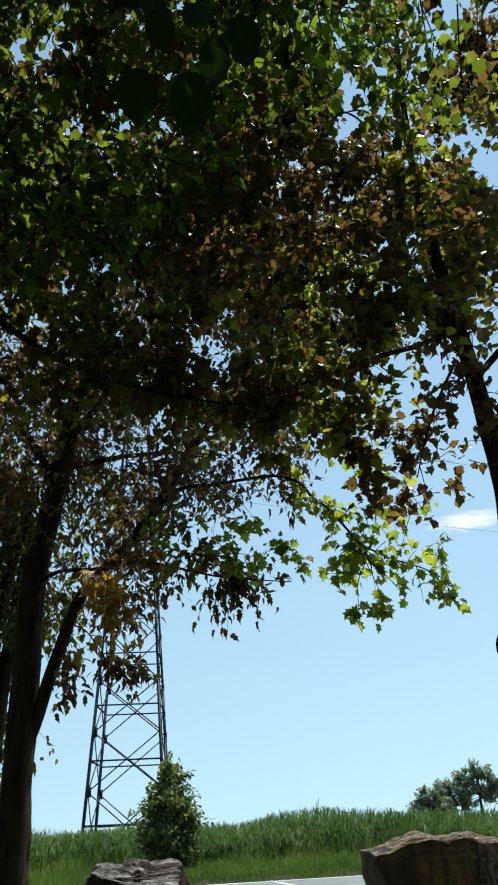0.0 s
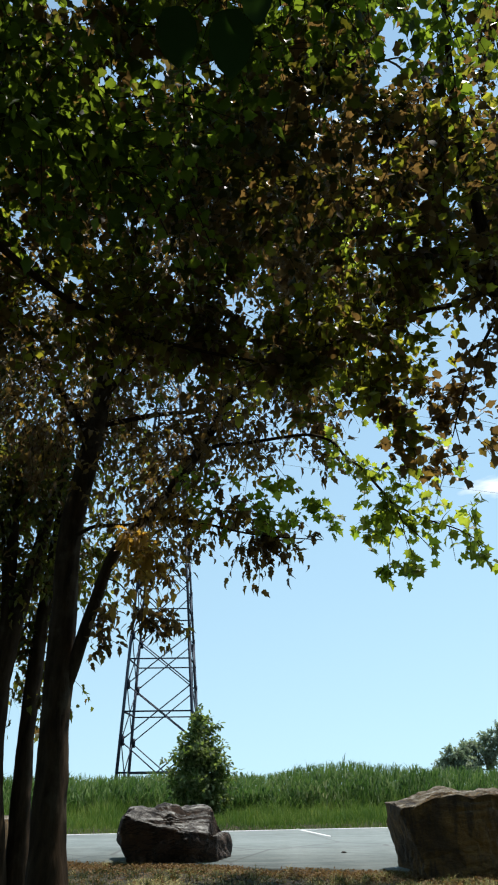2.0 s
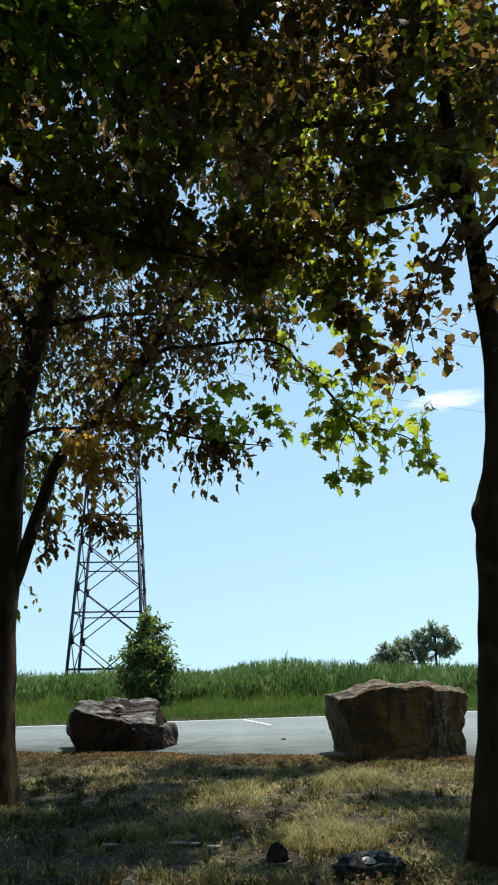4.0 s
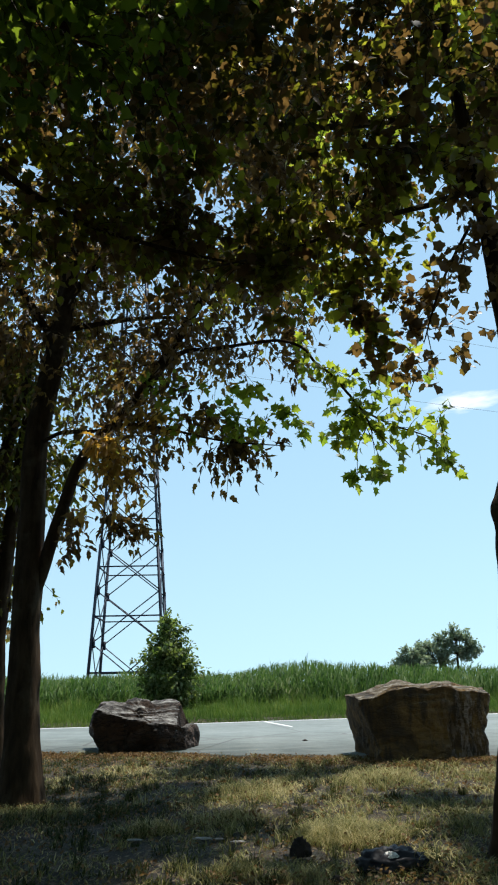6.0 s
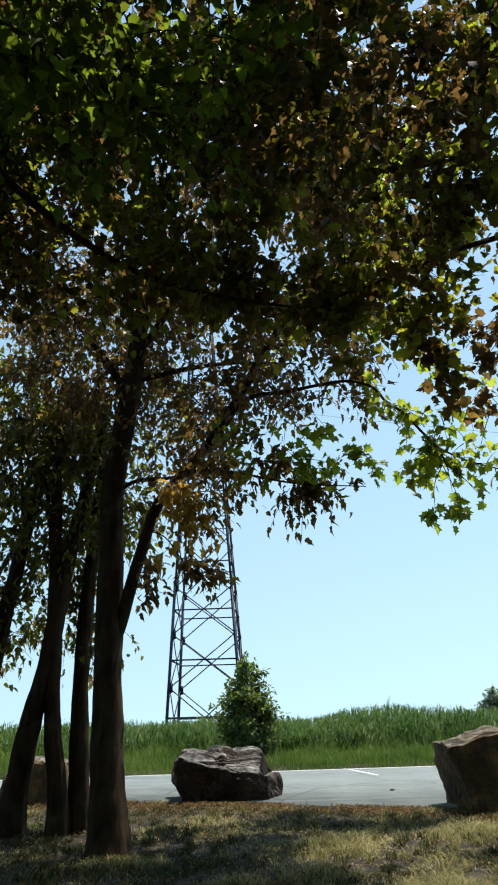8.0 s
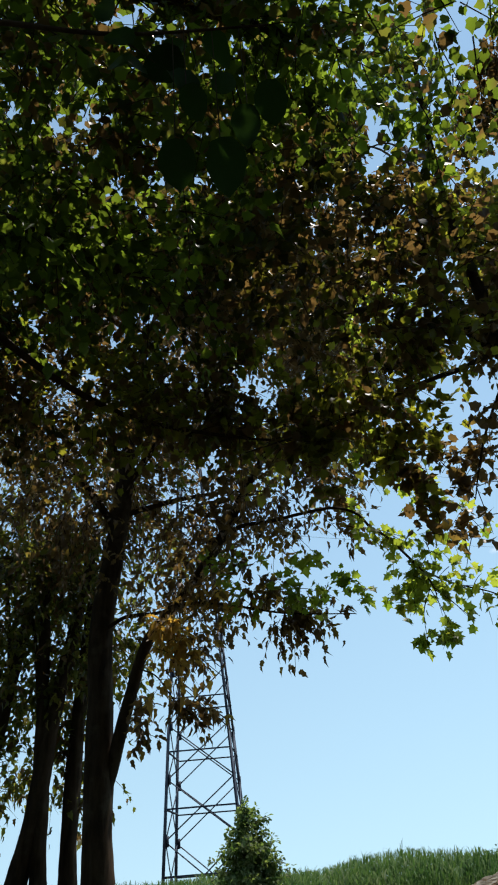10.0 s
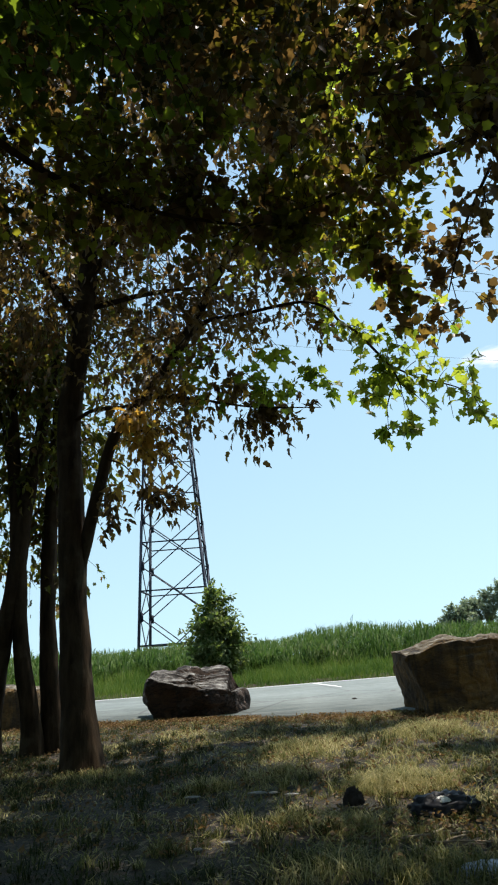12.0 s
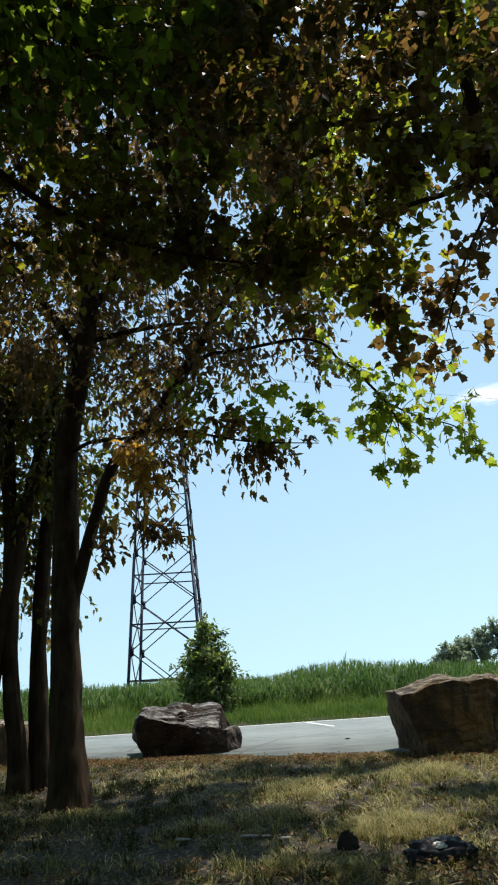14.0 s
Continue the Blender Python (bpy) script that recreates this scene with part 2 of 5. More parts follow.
M_GROUND, M_ROAD = ground_material(), road_material()
M_PAINT = plain_material("worn_white_paint", (0.468, 0.476, 0.468), (0.697, 0.697, 0.68), 9, 0.7)
M_BARK = bark_material("dark_bark", (0.016, 0.0095, 0.005), (0.056, 0.036, 0.02), (0.064, 0.048, 0.029))
M_ROCK_GREY = rock_material("weathered_grey_rock", (0.19, 0.176, 0.16), (0.05, 0.027, 0.016), (0.1, 0.052, 0.028))
M_ROCK_BROWN = rock_material("ochre_brown_rock", (0.16, 0.13, 0.08), (0.06, 0.036, 0.014), (0.2, 0.115, 0.032), 0.1, (0.72, 0.9), 3.25)
M_LEAF_PLANE = leaf_material("plane_leaf", [(0.04, 0.06, 0.0144), (0.072, 0.096, 0.024)], [(0.308, 0.462, 0.033), (0.616, 0.693, 0.066)], 0.1, 0.7, 0.25)
M_LEAF_DRY = leaf_material("browning_leaf", [(0.06, 0.034, 0.018), (0.12, 0.068, 0.04)], [(0.26, 0.18, 0.03), (0.62, 0.38, 0.07)], 0.46, 0.8, 0.5)
# browning leaf with shade mixed into its colours, for the stem trees
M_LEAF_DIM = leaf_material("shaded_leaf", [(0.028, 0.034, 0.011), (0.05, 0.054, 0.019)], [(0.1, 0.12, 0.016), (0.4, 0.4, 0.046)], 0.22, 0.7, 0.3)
# darkened leaf copy: the shade of a crown's underside put into the colour
M_LEAF_SHADE_UMBER = leaf_material("shade_umber_leaf", [(0.022, 0.022, 0.008), (0.036, 0.036, 0.012)], [(0.03, 0.03, 0.004), (0.22, 0.21, 0.018)], 0.34, 0.7)
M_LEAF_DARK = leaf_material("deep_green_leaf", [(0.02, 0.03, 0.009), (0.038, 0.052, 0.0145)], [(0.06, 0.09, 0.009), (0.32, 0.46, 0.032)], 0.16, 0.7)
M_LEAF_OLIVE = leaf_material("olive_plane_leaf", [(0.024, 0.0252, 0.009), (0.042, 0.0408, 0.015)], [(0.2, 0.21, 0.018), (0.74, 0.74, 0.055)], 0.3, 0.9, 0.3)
# withered ochre leaf, colour raised to stand in for direct sun
M_LEAF_SUN_OCHRE = leaf_material("sunlit_ochre_leaf", [(0.18, 0.1, 0.03), (0.3, 0.18, 0.06)], [(0.58, 0.32, 0.045), (0.8, 0.5, 0.08)], 0.02, 0.8, 0.3)
# the pale end of the leaf tones stands in for highlights
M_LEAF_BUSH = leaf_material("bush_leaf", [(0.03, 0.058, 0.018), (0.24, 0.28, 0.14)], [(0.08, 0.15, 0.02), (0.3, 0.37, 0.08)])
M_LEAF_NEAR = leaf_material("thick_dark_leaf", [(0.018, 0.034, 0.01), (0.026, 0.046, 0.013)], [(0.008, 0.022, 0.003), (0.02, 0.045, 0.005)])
# haze of the distance is mixed into these pale leaf colours
M_LEAF_FAR = leaf_material("hazy_far_leaf", [(0.17, 0.22, 0.16), (0.28, 0.33, 0.24)], [(0.22, 0.31, 0.17), (0.36, 0.43, 0.25)])
M_GRASS = grass_material("dry_lawn_grass", [(0.05, 0.062, 0.014), (0.115, 0.125, 0.032), (0.22, 0.205, 0.07), (0.42, 0.36, 0.15), (0.6, 0.53, 0.3)], 0.8)
# green grass, its colours lowered to deepen the tree shade on the lawn
M_GREEN_DARKENED = grass_material("darkened_green_grass", [(0.012, 0.02, 0.004), (0.023, 0.034, 0.006), (0.052, 0.062, 0.012), (0.12, 0.105, 0.03)], 0.9)
M_VERGE = grass_material("green_verge_grass", [(0.046, 0.1, 0.014), (0.09, 0.17, 0.022), (0.23, 0.28, 0.06)], 0.5)
M_REED = grass_material("reed_leaf", [(0.03, 0.072, 0.014), (0.06, 0.125, 0.024), (0.11, 0.18, 0.042), (0.26, 0.29, 0.15)], 0.6, 0.45)
M_STEEL = plain_material("weathered_galvanised_steel", (0.016, 0.022, 0.04), (0.036, 0.045, 0.068), 3, 0.7, 0.2, 0.1)
M_CABLE = plain_material("cable", (0.1, 0.11, 0.13), (0.15, 0.16, 0.18), 3, 0.8, 0.0, 0.0)
M_DEAD = leaf_material("dead_leaf", [(0.08, 0.044, 0.02), (0.36, 0.235, 0.12)], [(0.09, 0.05, 0.016), (0.2, 0.12, 0.04)])
M_BAG = plain_material("black_plastic", (0.008, 0.008, 0.01), (0.02, 0.02, 0.024), 3, 0.5, 0.0, 0.2)
M_BAG.node_tree.nodes["Principled BSDF"].inputs["Specular IOR Level"].default_value = 0.2
M_BLUE = plain_material("blue_grey_plastic", (0.12, 0.15, 0.2), (0.22, 0.26, 0.33), 7, 0.35)
M_FOLD_LIGHT = plain_material("pale_fold_highlight", (0.55, 0.54, 0.5), (0.75, 0.74, 0.7), 20, 0.8)
M_SCRAP = plain_material("dull_scrap", (0.16, 0.15, 0.14), (0.34, 0.33, 0.31), 30, 0.9)
M_CLOD = plain_material("dark_clod", (0.008, 0.006, 0.005), (0.03, 0.02, 0.014), 16, 0.95, 0.0, 0.8)
M_STICK = plain_material("dry_stick", (0.13, 0.09, 0.06), (0.3, 0.24, 0.17), 20, 0.9)

# ---- builders ----
def mesh_of(name, verts, tris, mat, smooth=False):
    """A mesh from arrays of places and triangles (or quads)."""
    verts, tris = np.asarray(verts, np.float32), np.asarray(tris, np.int32)
    me = bpy.data.meshes.new(name)
    k = tris.shape[1]
    me.vertices.add(len(verts)); me.vertices.foreach_set("co", verts.ravel())
    me.loops.add(tris.size); me.loops.foreach_set("vertex_index", tris.ravel())
    me.polygons.add(len(tris))
    me.polygons.foreach_set("loop_start", np.arange(0, tris.size, k, dtype=np.int32))
    me.polygons.foreach_set("loop_total", np.full(len(tris), k, np.int32))
    if smooth:
        me.polygons.foreach_set("use_smooth", np.ones(len(tris), bool))
    me.update(calc_edges=True)
    me.materials.append(mat)
    return me


def thing(name, base, label, category, group="", kind=""):
    ob = new(name)
    ob.location = base
    ob.empty_display_size = 0.2
    return tagged(ob, label, category, group, kind)


def child(name, me, parent, label="", kind=""):
    """A part whose mesh is in world places, under a thing that only stands somewhere."""
    ob = new(name, me)
    ob.parent = parent
    ob.matrix_parent_inverse = Matrix.Translation(-Vector(parent.location))
    return tagged(ob, label, kind=kind)


def unit(v):
    return v / np.maximum(np.linalg.norm(v, axis=-1, keepdims=True), 1e-9)


def curve_points(ctrl, per=6):
    """Catmull-Rom through rows of x, y, z, radius."""
    c = np.asarray(ctrl, float)
    c = np.vstack([2 * c[0] - c[1], c, 2 * c[-1] - c[-2]])
    out = []
    for i in range(1, len(c) - 2):
        for s in np.arange(per) / per:
            p0, p1, p2, p3 = c[i - 1 : i + 3]
            out.append(0.5 * (2 * p1 + (p2 - p0) * s + (2 * p0 - 5 * p1 + 4 * p2 - p3) * s * s + (3 * p1 - p0 - 3 * p2 + p3) * s**3))
    out.append(c[-2])
    return np.array(out)


def tube_arrays(path, sides=10, rough=0.0, rng=None):
    """Rings of a tapering tube along rows of x, y, z, radius; quads."""
    p, r = path[:, :3], np.maximum(path[:, 3], 0.002)
    t = unit(np.gradient(p, axis=0))
    ref = np.array([0.31, 0.95, 0.05]) if abs(t[0][2]) > 0.6 else np.array([0.0, 0.1, 1.0])
    a = unit(np.cross(t, ref)); b = np.cross(t, a)
    ang = np.arange(sides) * 2 * np.pi / sides
    rr = r[:, None] * np.ones(sides)
    if rough and rng is not None:
        ridge = np.array([[noise.noise((math.cos(g) * 2.2 + 7, math.sin(g) * 2.2, q[2] * 1.6)) + 0.8 * noise.noise((math.cos(g) * 6.5, math.sin(g) * 6.5 + 3, q[2] * 3.0)) for g in ang] for q in p])
        rr = rr * (1 + rough * (np.sin(3 * ang + 0.6) * 0.5 + 1.6 * ridge))
    v = p[:, None] + rr[..., None] * (np.cos(ang)[:, None] * a[:, None] + np.sin(ang)[:, None] * b[:, None])
    n = len(p)
    i, j = np.meshgrid(np.arange(n - 1), np.arange(sides), indexing="ij")
    q = np.stack([i * sides + j, i * sides + (j + 1) % sides, (i + 1) * sides + (j + 1) % sides, (i + 1) * sides + j], -1).reshape(-1, 4)
    return v.reshape(-1, 3), q


def joined(pieces):
    vs, fs, k = [], [], 0
    for v, f in pieces:
        vs.append(v); fs.append(f + k); k += len(v)
    return np.vstack(vs), np.vstack(fs)


def outline_leaf(half, fold=0.22, droop=0.25):
    """A leaf blade from its right half outline, folded at the midrib and drooping; base at 0, tip at y = 1."""
    pts = [(0.0, 0.0)] + half + [(0.0, 1.0)] + [(-x, y) for x, y in reversed(half)]
    allp = np.array(pts + [(0.0, 0.3), (0.0, 0.62)])
    z = fold * np.abs(allp[:, 0]) - droop * allp[:, 1] ** 2
    n = len(pts)
    upper = [(allp[i, 1] + allp[(i + 1) % n, 1]) / 2 >= 0.5 for i in range(n)]
    turn = upper.index(True)
    f = [(n + upper[i], (i + 1) % n, i) for i in range(n)] + [(n, n + 1, turn), (n + 1, n, n - turn)]
    return np.column_stack([allp, z]), np.array(f)


LOBED = outline_leaf([(0.14, -0.06), (0.36, -0.06), (0.35, 0.1), (0.6, 0.22), (0.39, 0.31), (0.37, 0.42), (0.56, 0.66), (0.31, 0.62), (0.2, 0.76)], 0.25, 0.3)
PALMATE = outline_leaf([(0.26, -0.06), (0.5, 0.14), (0.42, 0.34), (0.48, 0.6), (0.24, 0.72)], 0.3, 0.32)
MAPLE = outline_leaf([(0.16, 0.0), (0.31, 0.24), (0.22, 0.38), (0.27, 0.62), (0.11, 0.68)], 0.35, 0.35)
SHRED = outline_leaf([(0.14, 0.0), (0.29, 0.2), (0.2, 0.36), (0.26, 0.58), (0.1, 0.72)], 0.45, 0.35)
OVAL = outline_leaf([(0.2, 0.04), (0.36, 0.25), (0.4, 0.5), (0.26, 0.8)], 0.25, 0.3)
SIMPLE = outline_leaf([(0.22, 0.12), (0.3, 0.45), (0.17, 0.8)], 0.3, 0.2)


def leaf_frames(pos, along, rng, up=0.8, loose=0.55):
    """Turn matrices (N, 3, 3) with the tip along 'along' and the upper side roughly skyward."""
    y = unit(along)
    n = rng.normal(0, loose, pos.shape) + np.array([0, 0, up])
    x = unit(np.cross(y, n)); z = np.cross(x, y)
    return np.stack([x, y, z], -1)


def leaf_cloud(template, pos, turn, size):
    tv, tf = template
    curl = np.random.default_rng(len(pos)).uniform(0.2, 2.2, len(pos))
    bent = tv[None] * np.stack([np.ones_like(curl), np.ones_like(curl), curl], -1)[:, None]
    v = np.einsum("nij,nkj->nki", turn, bent * size[:, None, None]) + pos[:, None]
    f = tf[None] + (np.arange(len(pos)) * len(tv))[:, None, None]
    return v.reshape(-1, 3), f.reshape(-1, 3)


def sprays(rng, start, way, length, leaves, size, droop=0.5, hang=0.6, stalk=0.06):
    """Leafy twigs: a curved twig from each start, leaves along it. Returns twigs (B, 4, 4), leaf places, directions and sizes."""
    b = len(start)
    way = unit(way)
    length = np.broadcast_to(length, (b,))
    u = (np.arange(leaves) + rng.uniform(0.2, 0.9, (b, leaves))) / leaves
    down = np.array([0, 0, -1.0])
    at = lambda s: start[:, None] + way[:, None] * (length[:, None] * s)[..., None] + down * (droop * length[:, None] * s * s)[..., None]
    side = unit(rng.normal(0, 1, (b, leaves, 3)))
    pos = at(u) + side * stalk * rng.uniform(0.5, 1.4, (b, leaves, 1))
    along = way[:, None] * 0.45 + side * 1.0 + down * hang
    sz = size * rng.uniform(0.55, 1.2, (b, leaves))
    s4 = np.broadcast_to(np.array([0, 0.3, 0.6, 0.86]), (b, 4))
    rad = np.broadcast_to(np.array([0.007, 0.0055, 0.004, 0.002]), (b, 4)) * (0.6 + length[:, None] * 0.5)
    return np.concatenate([at(s4), rad[..., None]], -1), pos.reshape(-1, 3), along.reshape(-1, 3), sz.ravel()


def in_ellipsoid(rng, n, centre, radii, shell=0.5):
    d = unit(rng.normal(0, 1, (n, 3)))
    return np.asarray(centre) + d * (rng.uniform(shell**3, 1, (n, 1)) ** (1 / 3)) * np.asarray(radii), d


def twig_mesh(name, twigs, mat):
    v, f = joined([tube_arrays(t, 4) for t in twigs])
    return mesh_of(name, v, f, mat)


class Crown:
    """Gathers the leaf sprays of one tree, then builds them as twigs, single leaves and the joined rest."""

    def __init__(self, seed, template, mat, size):
        self.rng, self.template, self.mat, self.size = np.random.default_rng(seed), template, mat, size
        self.twigs, self.pos, self.along, self.sz = [], [], [], []
        self.single, self.loose, self.bunch, self.hang = ([], [], []), 0.55, 9, 0.4

    def add(self, tw, pos, along, sz, alone=False):
        self.twigs += list(tw)
        if alone:
            for store, some in zip(self.single, (pos, along, sz)):
                store.append(some)
        else:
            self.pos.append(pos); self.along.append(along); self.sz.append(sz)

    def clump(self, centre, radii, n, leaves=14, length=0.7, shell=0.3, droop=0.5, size=1.0):
        """A cloud of leafy twigs that fills an egg-shaped part of the crown."""
        knots, out = in_ellipsoid(self.rng, max(3, n // self.bunch), centre, radii, shell)
        pick = self.rng.integers(0, len(knots), n)
        start = knots[pick] + self.rng.normal(0, 0.24, (n, 3)) * np.minimum(1, np.asarray(radii) / 0.8)
        out = out[pick]
        way = out * 0.6 + self.rng.normal(0, 0.5, (n, 3)) + np.array([0, 0, 0.1])
        self.add(*sprays(self.rng, start, way, length * self.rng.uniform(0.6, 1.3, n), leaves, self.size * size, droop * 0.6, self.hang))
        return self

    def along_limb(self, path, n, length=0.7, leaves=12, first=0.2, spread=0.9, droop=0.6, alone=False, size=1.0, lift=0.0):
        """Leafy twigs that leave a limb on all sides."""
        k = self.rng.uniform(first, 1, n) * (len(path) - 1)
        i = np.minimum(k.astype(int), len(path) - 2)
        start = path[i, :3] + (path[i + 1, :3] - path[i, :3]) * (k - i)[:, None]
        go = unit(path[i + 1, :3] - path[i, :3])
        way = go * 0.6 + self.rng.normal(0, spread * 0.6, (n, 3)) + np.array([0, 0, lift])
        self.add(*sprays(self.rng, start, way, length * self.rng.uniform(0.5, 1.2, n), leaves, self.size * size, droop, max(0.6, self.hang)), alone=alone)
        return self

    def build(self, tree, crown_label, leaf_label=""):
        if self.twigs:
            child("branchwork", twig_mesh("branchwork", self.twigs, M_BARK), tree, "thin dark twigs", "stuff")
        pos, along, sz = (np.concatenate(a) for a in (self.pos, self.along, self.sz))
        turn = leaf_frames(pos, along, self.rng)
        child("crown", mesh_of("crown", *leaf_cloud(self.template, pos, turn, sz), self.mat), tree, crown_label, "stuff")
        if self.single[0]:
            pos, along, sz = (np.concatenate(a)[:300] for a in self.single)
            turn = leaf_frames(pos, along, self.rng, loose=self.loose)
            tv, tf = self.template
            shapes = [mesh_of("leaf", tv * np.array([1, 1, b]), tf, self.mat) for b in (0.5, 1.0, 1.6)]
            for i in range(len(pos)):
                ob = child("leaf", shapes[i % 3], tree, leaf_label if i == 0 else "")
                m = Matrix(turn[i].tolist()).to_4x4() @ Matrix.Scale(float(sz[i]), 4)
                m.translation = pos[i].tolist()
                ob.matrix_basis = m


def limb(tree, name, ctrl, sides=9, rough=0.06, seed=1):
    path = curve_points(ctrl, 14 if name == "trunk" else 7)
    sides = 26 if name == "trunk" and len(ctrl) > 4 else sides
    child(name, mesh_of(name, *tube_arrays(path, sides, rough, np.random.default_rng(seed)), M_BARK, True), tree)
    return path

# ---- ground, road ----
ROAD_NEAR = lambda x: 13.95 - 0.29 * x
ROAD_FAR = lambda x: 22.55 + 0.165 * x


def rolling(x, y):
    return 0.035 * math.sin(0.9 * x + 0.4) * math.cos(0.7 * y) + 0.02 * noise.noise((x * 1.7, y * 1.7, 3.1)) + 0.012 * noise.noise((x * 5, y * 5, 1.0))


def ground_height(x, y):
    near, far = ROAD_NEAR(x), ROAD_FAR(x)
    lawn = rolling(x, y) - 0.045 - 0.03 * max(0.0, min(3.5, -x)) * max(0.3, min(1.0, (14 - y) / 3))
    if y < near - 0.5:
        return lawn
    if y < near + 0.25:
        s = (y - near + 0.5) / 0.75
        return lawn * (1 - s) - 0.08 * s
    if y < far + 0.1:
        return -0.08
    return -0.08 + min(0.12, (y - far - 0.1) * 0.12) + (0.03 * noise.noise((x * 0.6, y * 0.6, 0)) if y < 45 else 0) - max(0.0, min(60.0, (y - 45) * 0.035))


def steps_between(a, b, fine_a, fine_b, fine, coarse):
    out, v = [], a
    while v < b:
        out.append(v)
        if fine_a <= v < fine_b:
            v += fine
        else:
            d = fine_a - v if v < fine_a else v - fine_b
            v += min(coarse, fine + max(d, 0) * 0.35 + 0.05)
    return out + [b]


def build_ground():
    xs = steps_between(-900, 900, -8, 8, 0.14, 90)
    ys = steps_between(-400, 2500, 2.5, 16, 0.14, 140)
    v = [(x, y, ground_height(x, y)) for y in ys for x in xs]
    n = len(xs)
    q = [(j * n + i, j * n + i + 1, (j + 1) * n + i + 1, (j + 1) * n + i) for j in range(len(ys) - 1) for i in range(n - 1)]
    ob = new("ground", mesh_of("ground", v, q, M_GROUND, True))
    tagged(ob, "dry lawn ground with bare earth and straw patches", "ground", kind="structure")


def strip(name, near, far, x0, x1, top, mat, n=60, thick=0.12):
    """A slab between two edge lines over the ground."""
    v, q = [], []
    for i in range(n + 1):
        x = x0 + (x1 - x0) * i / n
        for y, z in ((near(x), top), (far(x), top), (far(x), top - thick), (near(x), top - thick)):
            v.append((x, y, z))
    for i in range(n):
        a, b = i * 4, i * 4 + 4
        q += [(a + k, a + (k + 1) % 4, b + (k + 1) % 4, b + k) for k in range(4)]
    q += [(0, 3, 2, 1), (n * 4, n * 4 + 1, n * 4 + 2, n * 4 + 3)]
    return new(name, mesh_of(name, v, q, mat))


build_ground()
road = tagged(strip("road", lambda x: ROAD_NEAR(x) + 0.12 + 0.1 * math.sin(x * 2.1) + 0.06 * math.sin(5.3 * x), lambda x: ROAD_FAR(x) + 0.12, -90, 44, 0.0, M_ROAD, 500), "worn pale grey asphalt road with fine cracks", "road", kind="structure")
tagged(strip("trim_edge_line", lambda x: ROAD_FAR(x) - 0.12, lambda x: ROAD_FAR(x) + 0.03, -88, 42, 0.006, M_PAINT, 200, 0.01), "faded white edge line on the road", "road marking", kind="structure")
bay = strip("trim_bay_mark", lambda x: 22.5 - 3.0 * (x - 0.2), lambda x: 22.5 - 3.0 * (x - 0.2) + 0.42, 0.2, 1.04, 0.006, M_PAINT, 4, 0.01)
tagged(bay, "faded white bay mark on the road", "road marking", kind="structure")

# ---- rocks ----
def boulder(name, centre, planes, mat, label, seed, wobble=0.06, detail=5, furrow=0.0, profile=None, toe=None):
    """A block bounded by broken faces: directions with their distances from its middle."""
    bm = bmesh.new()
    bmesh.ops.create_icosphere(bm, subdivisions=detail, radius=1)
    ns = [(Vector(p[:3]).normalized(), p[3]) for p in planes]
    c = Vector(centre)
    for v in bm.verts:
        d = v.co.normalized()
        inv = sum(max(0.0, n.dot(d) / h) ** 48 for n, h in ns) ** (1 / 48)
        q = d / inv
        s = q * 1.0 + Vector((seed * 7.3, 0, 0))
        crack = abs(noise.noise(s * 2.3 + Vector((0, 3, 0))))
        ledge = noise.noise(Vector((s.x * 0.8, s.y * 0.8, s.z * 4.5)))
        fold = noise.noise(Vector((s.x * 1.5, s.y * 5.5 + s.z * 6.0 - s.x * 1.4, s.z * 2.0 + s.y)))
        if profile:
            q.z = min(q.z, float(np.interp(q.x, *zip(*profile))) - 0.12 * max(0.0, -q.y))
        if toe:
            step = max(0.0, min(1.0, (q.x - toe[0]) / toe[1]))
            q.z = min(q.z, 0.62 + (toe[2] - 0.62) * step)
        front = max(0.0, 1 - abs(d.z) * 1.3)
        cleft = noise.noise(Vector((s.x * 6.5, s.y * 3.0, s.z * 1.1))) + 0.6 * noise.noise(Vector((s.x * 15.0, s.y * 5.0, s.z * 3.5)))
        k = wobble * (noise.noise(s * 1.6) * 0.8 + 0.55 * noise.noise(s * 4.5) * (1 - 0.5 * front) + 0.16 * noise.noise(s * 11.0) + 0.06 * noise.noise(s * 26.0) - 0.5 * max(0, 0.06 - crack) * 8 + (0.05 if furrow else 0.35) * ledge + (1.5 - (1.4 if furrow else 1.1) * front) * (abs(fold) - 0.25))
        k -= furrow * front * max(0.0, min(1.0, q.x * 2.0)) * (0.5 + cleft)
        v.co = c + q + d * k
    me = bpy.data.meshes.new(name)
    bm.to_mesh(me); bm.free()
    me.materials.append(mat)
    return tagged(new(name, me), label, "boulder", "boulders along the road's edge")


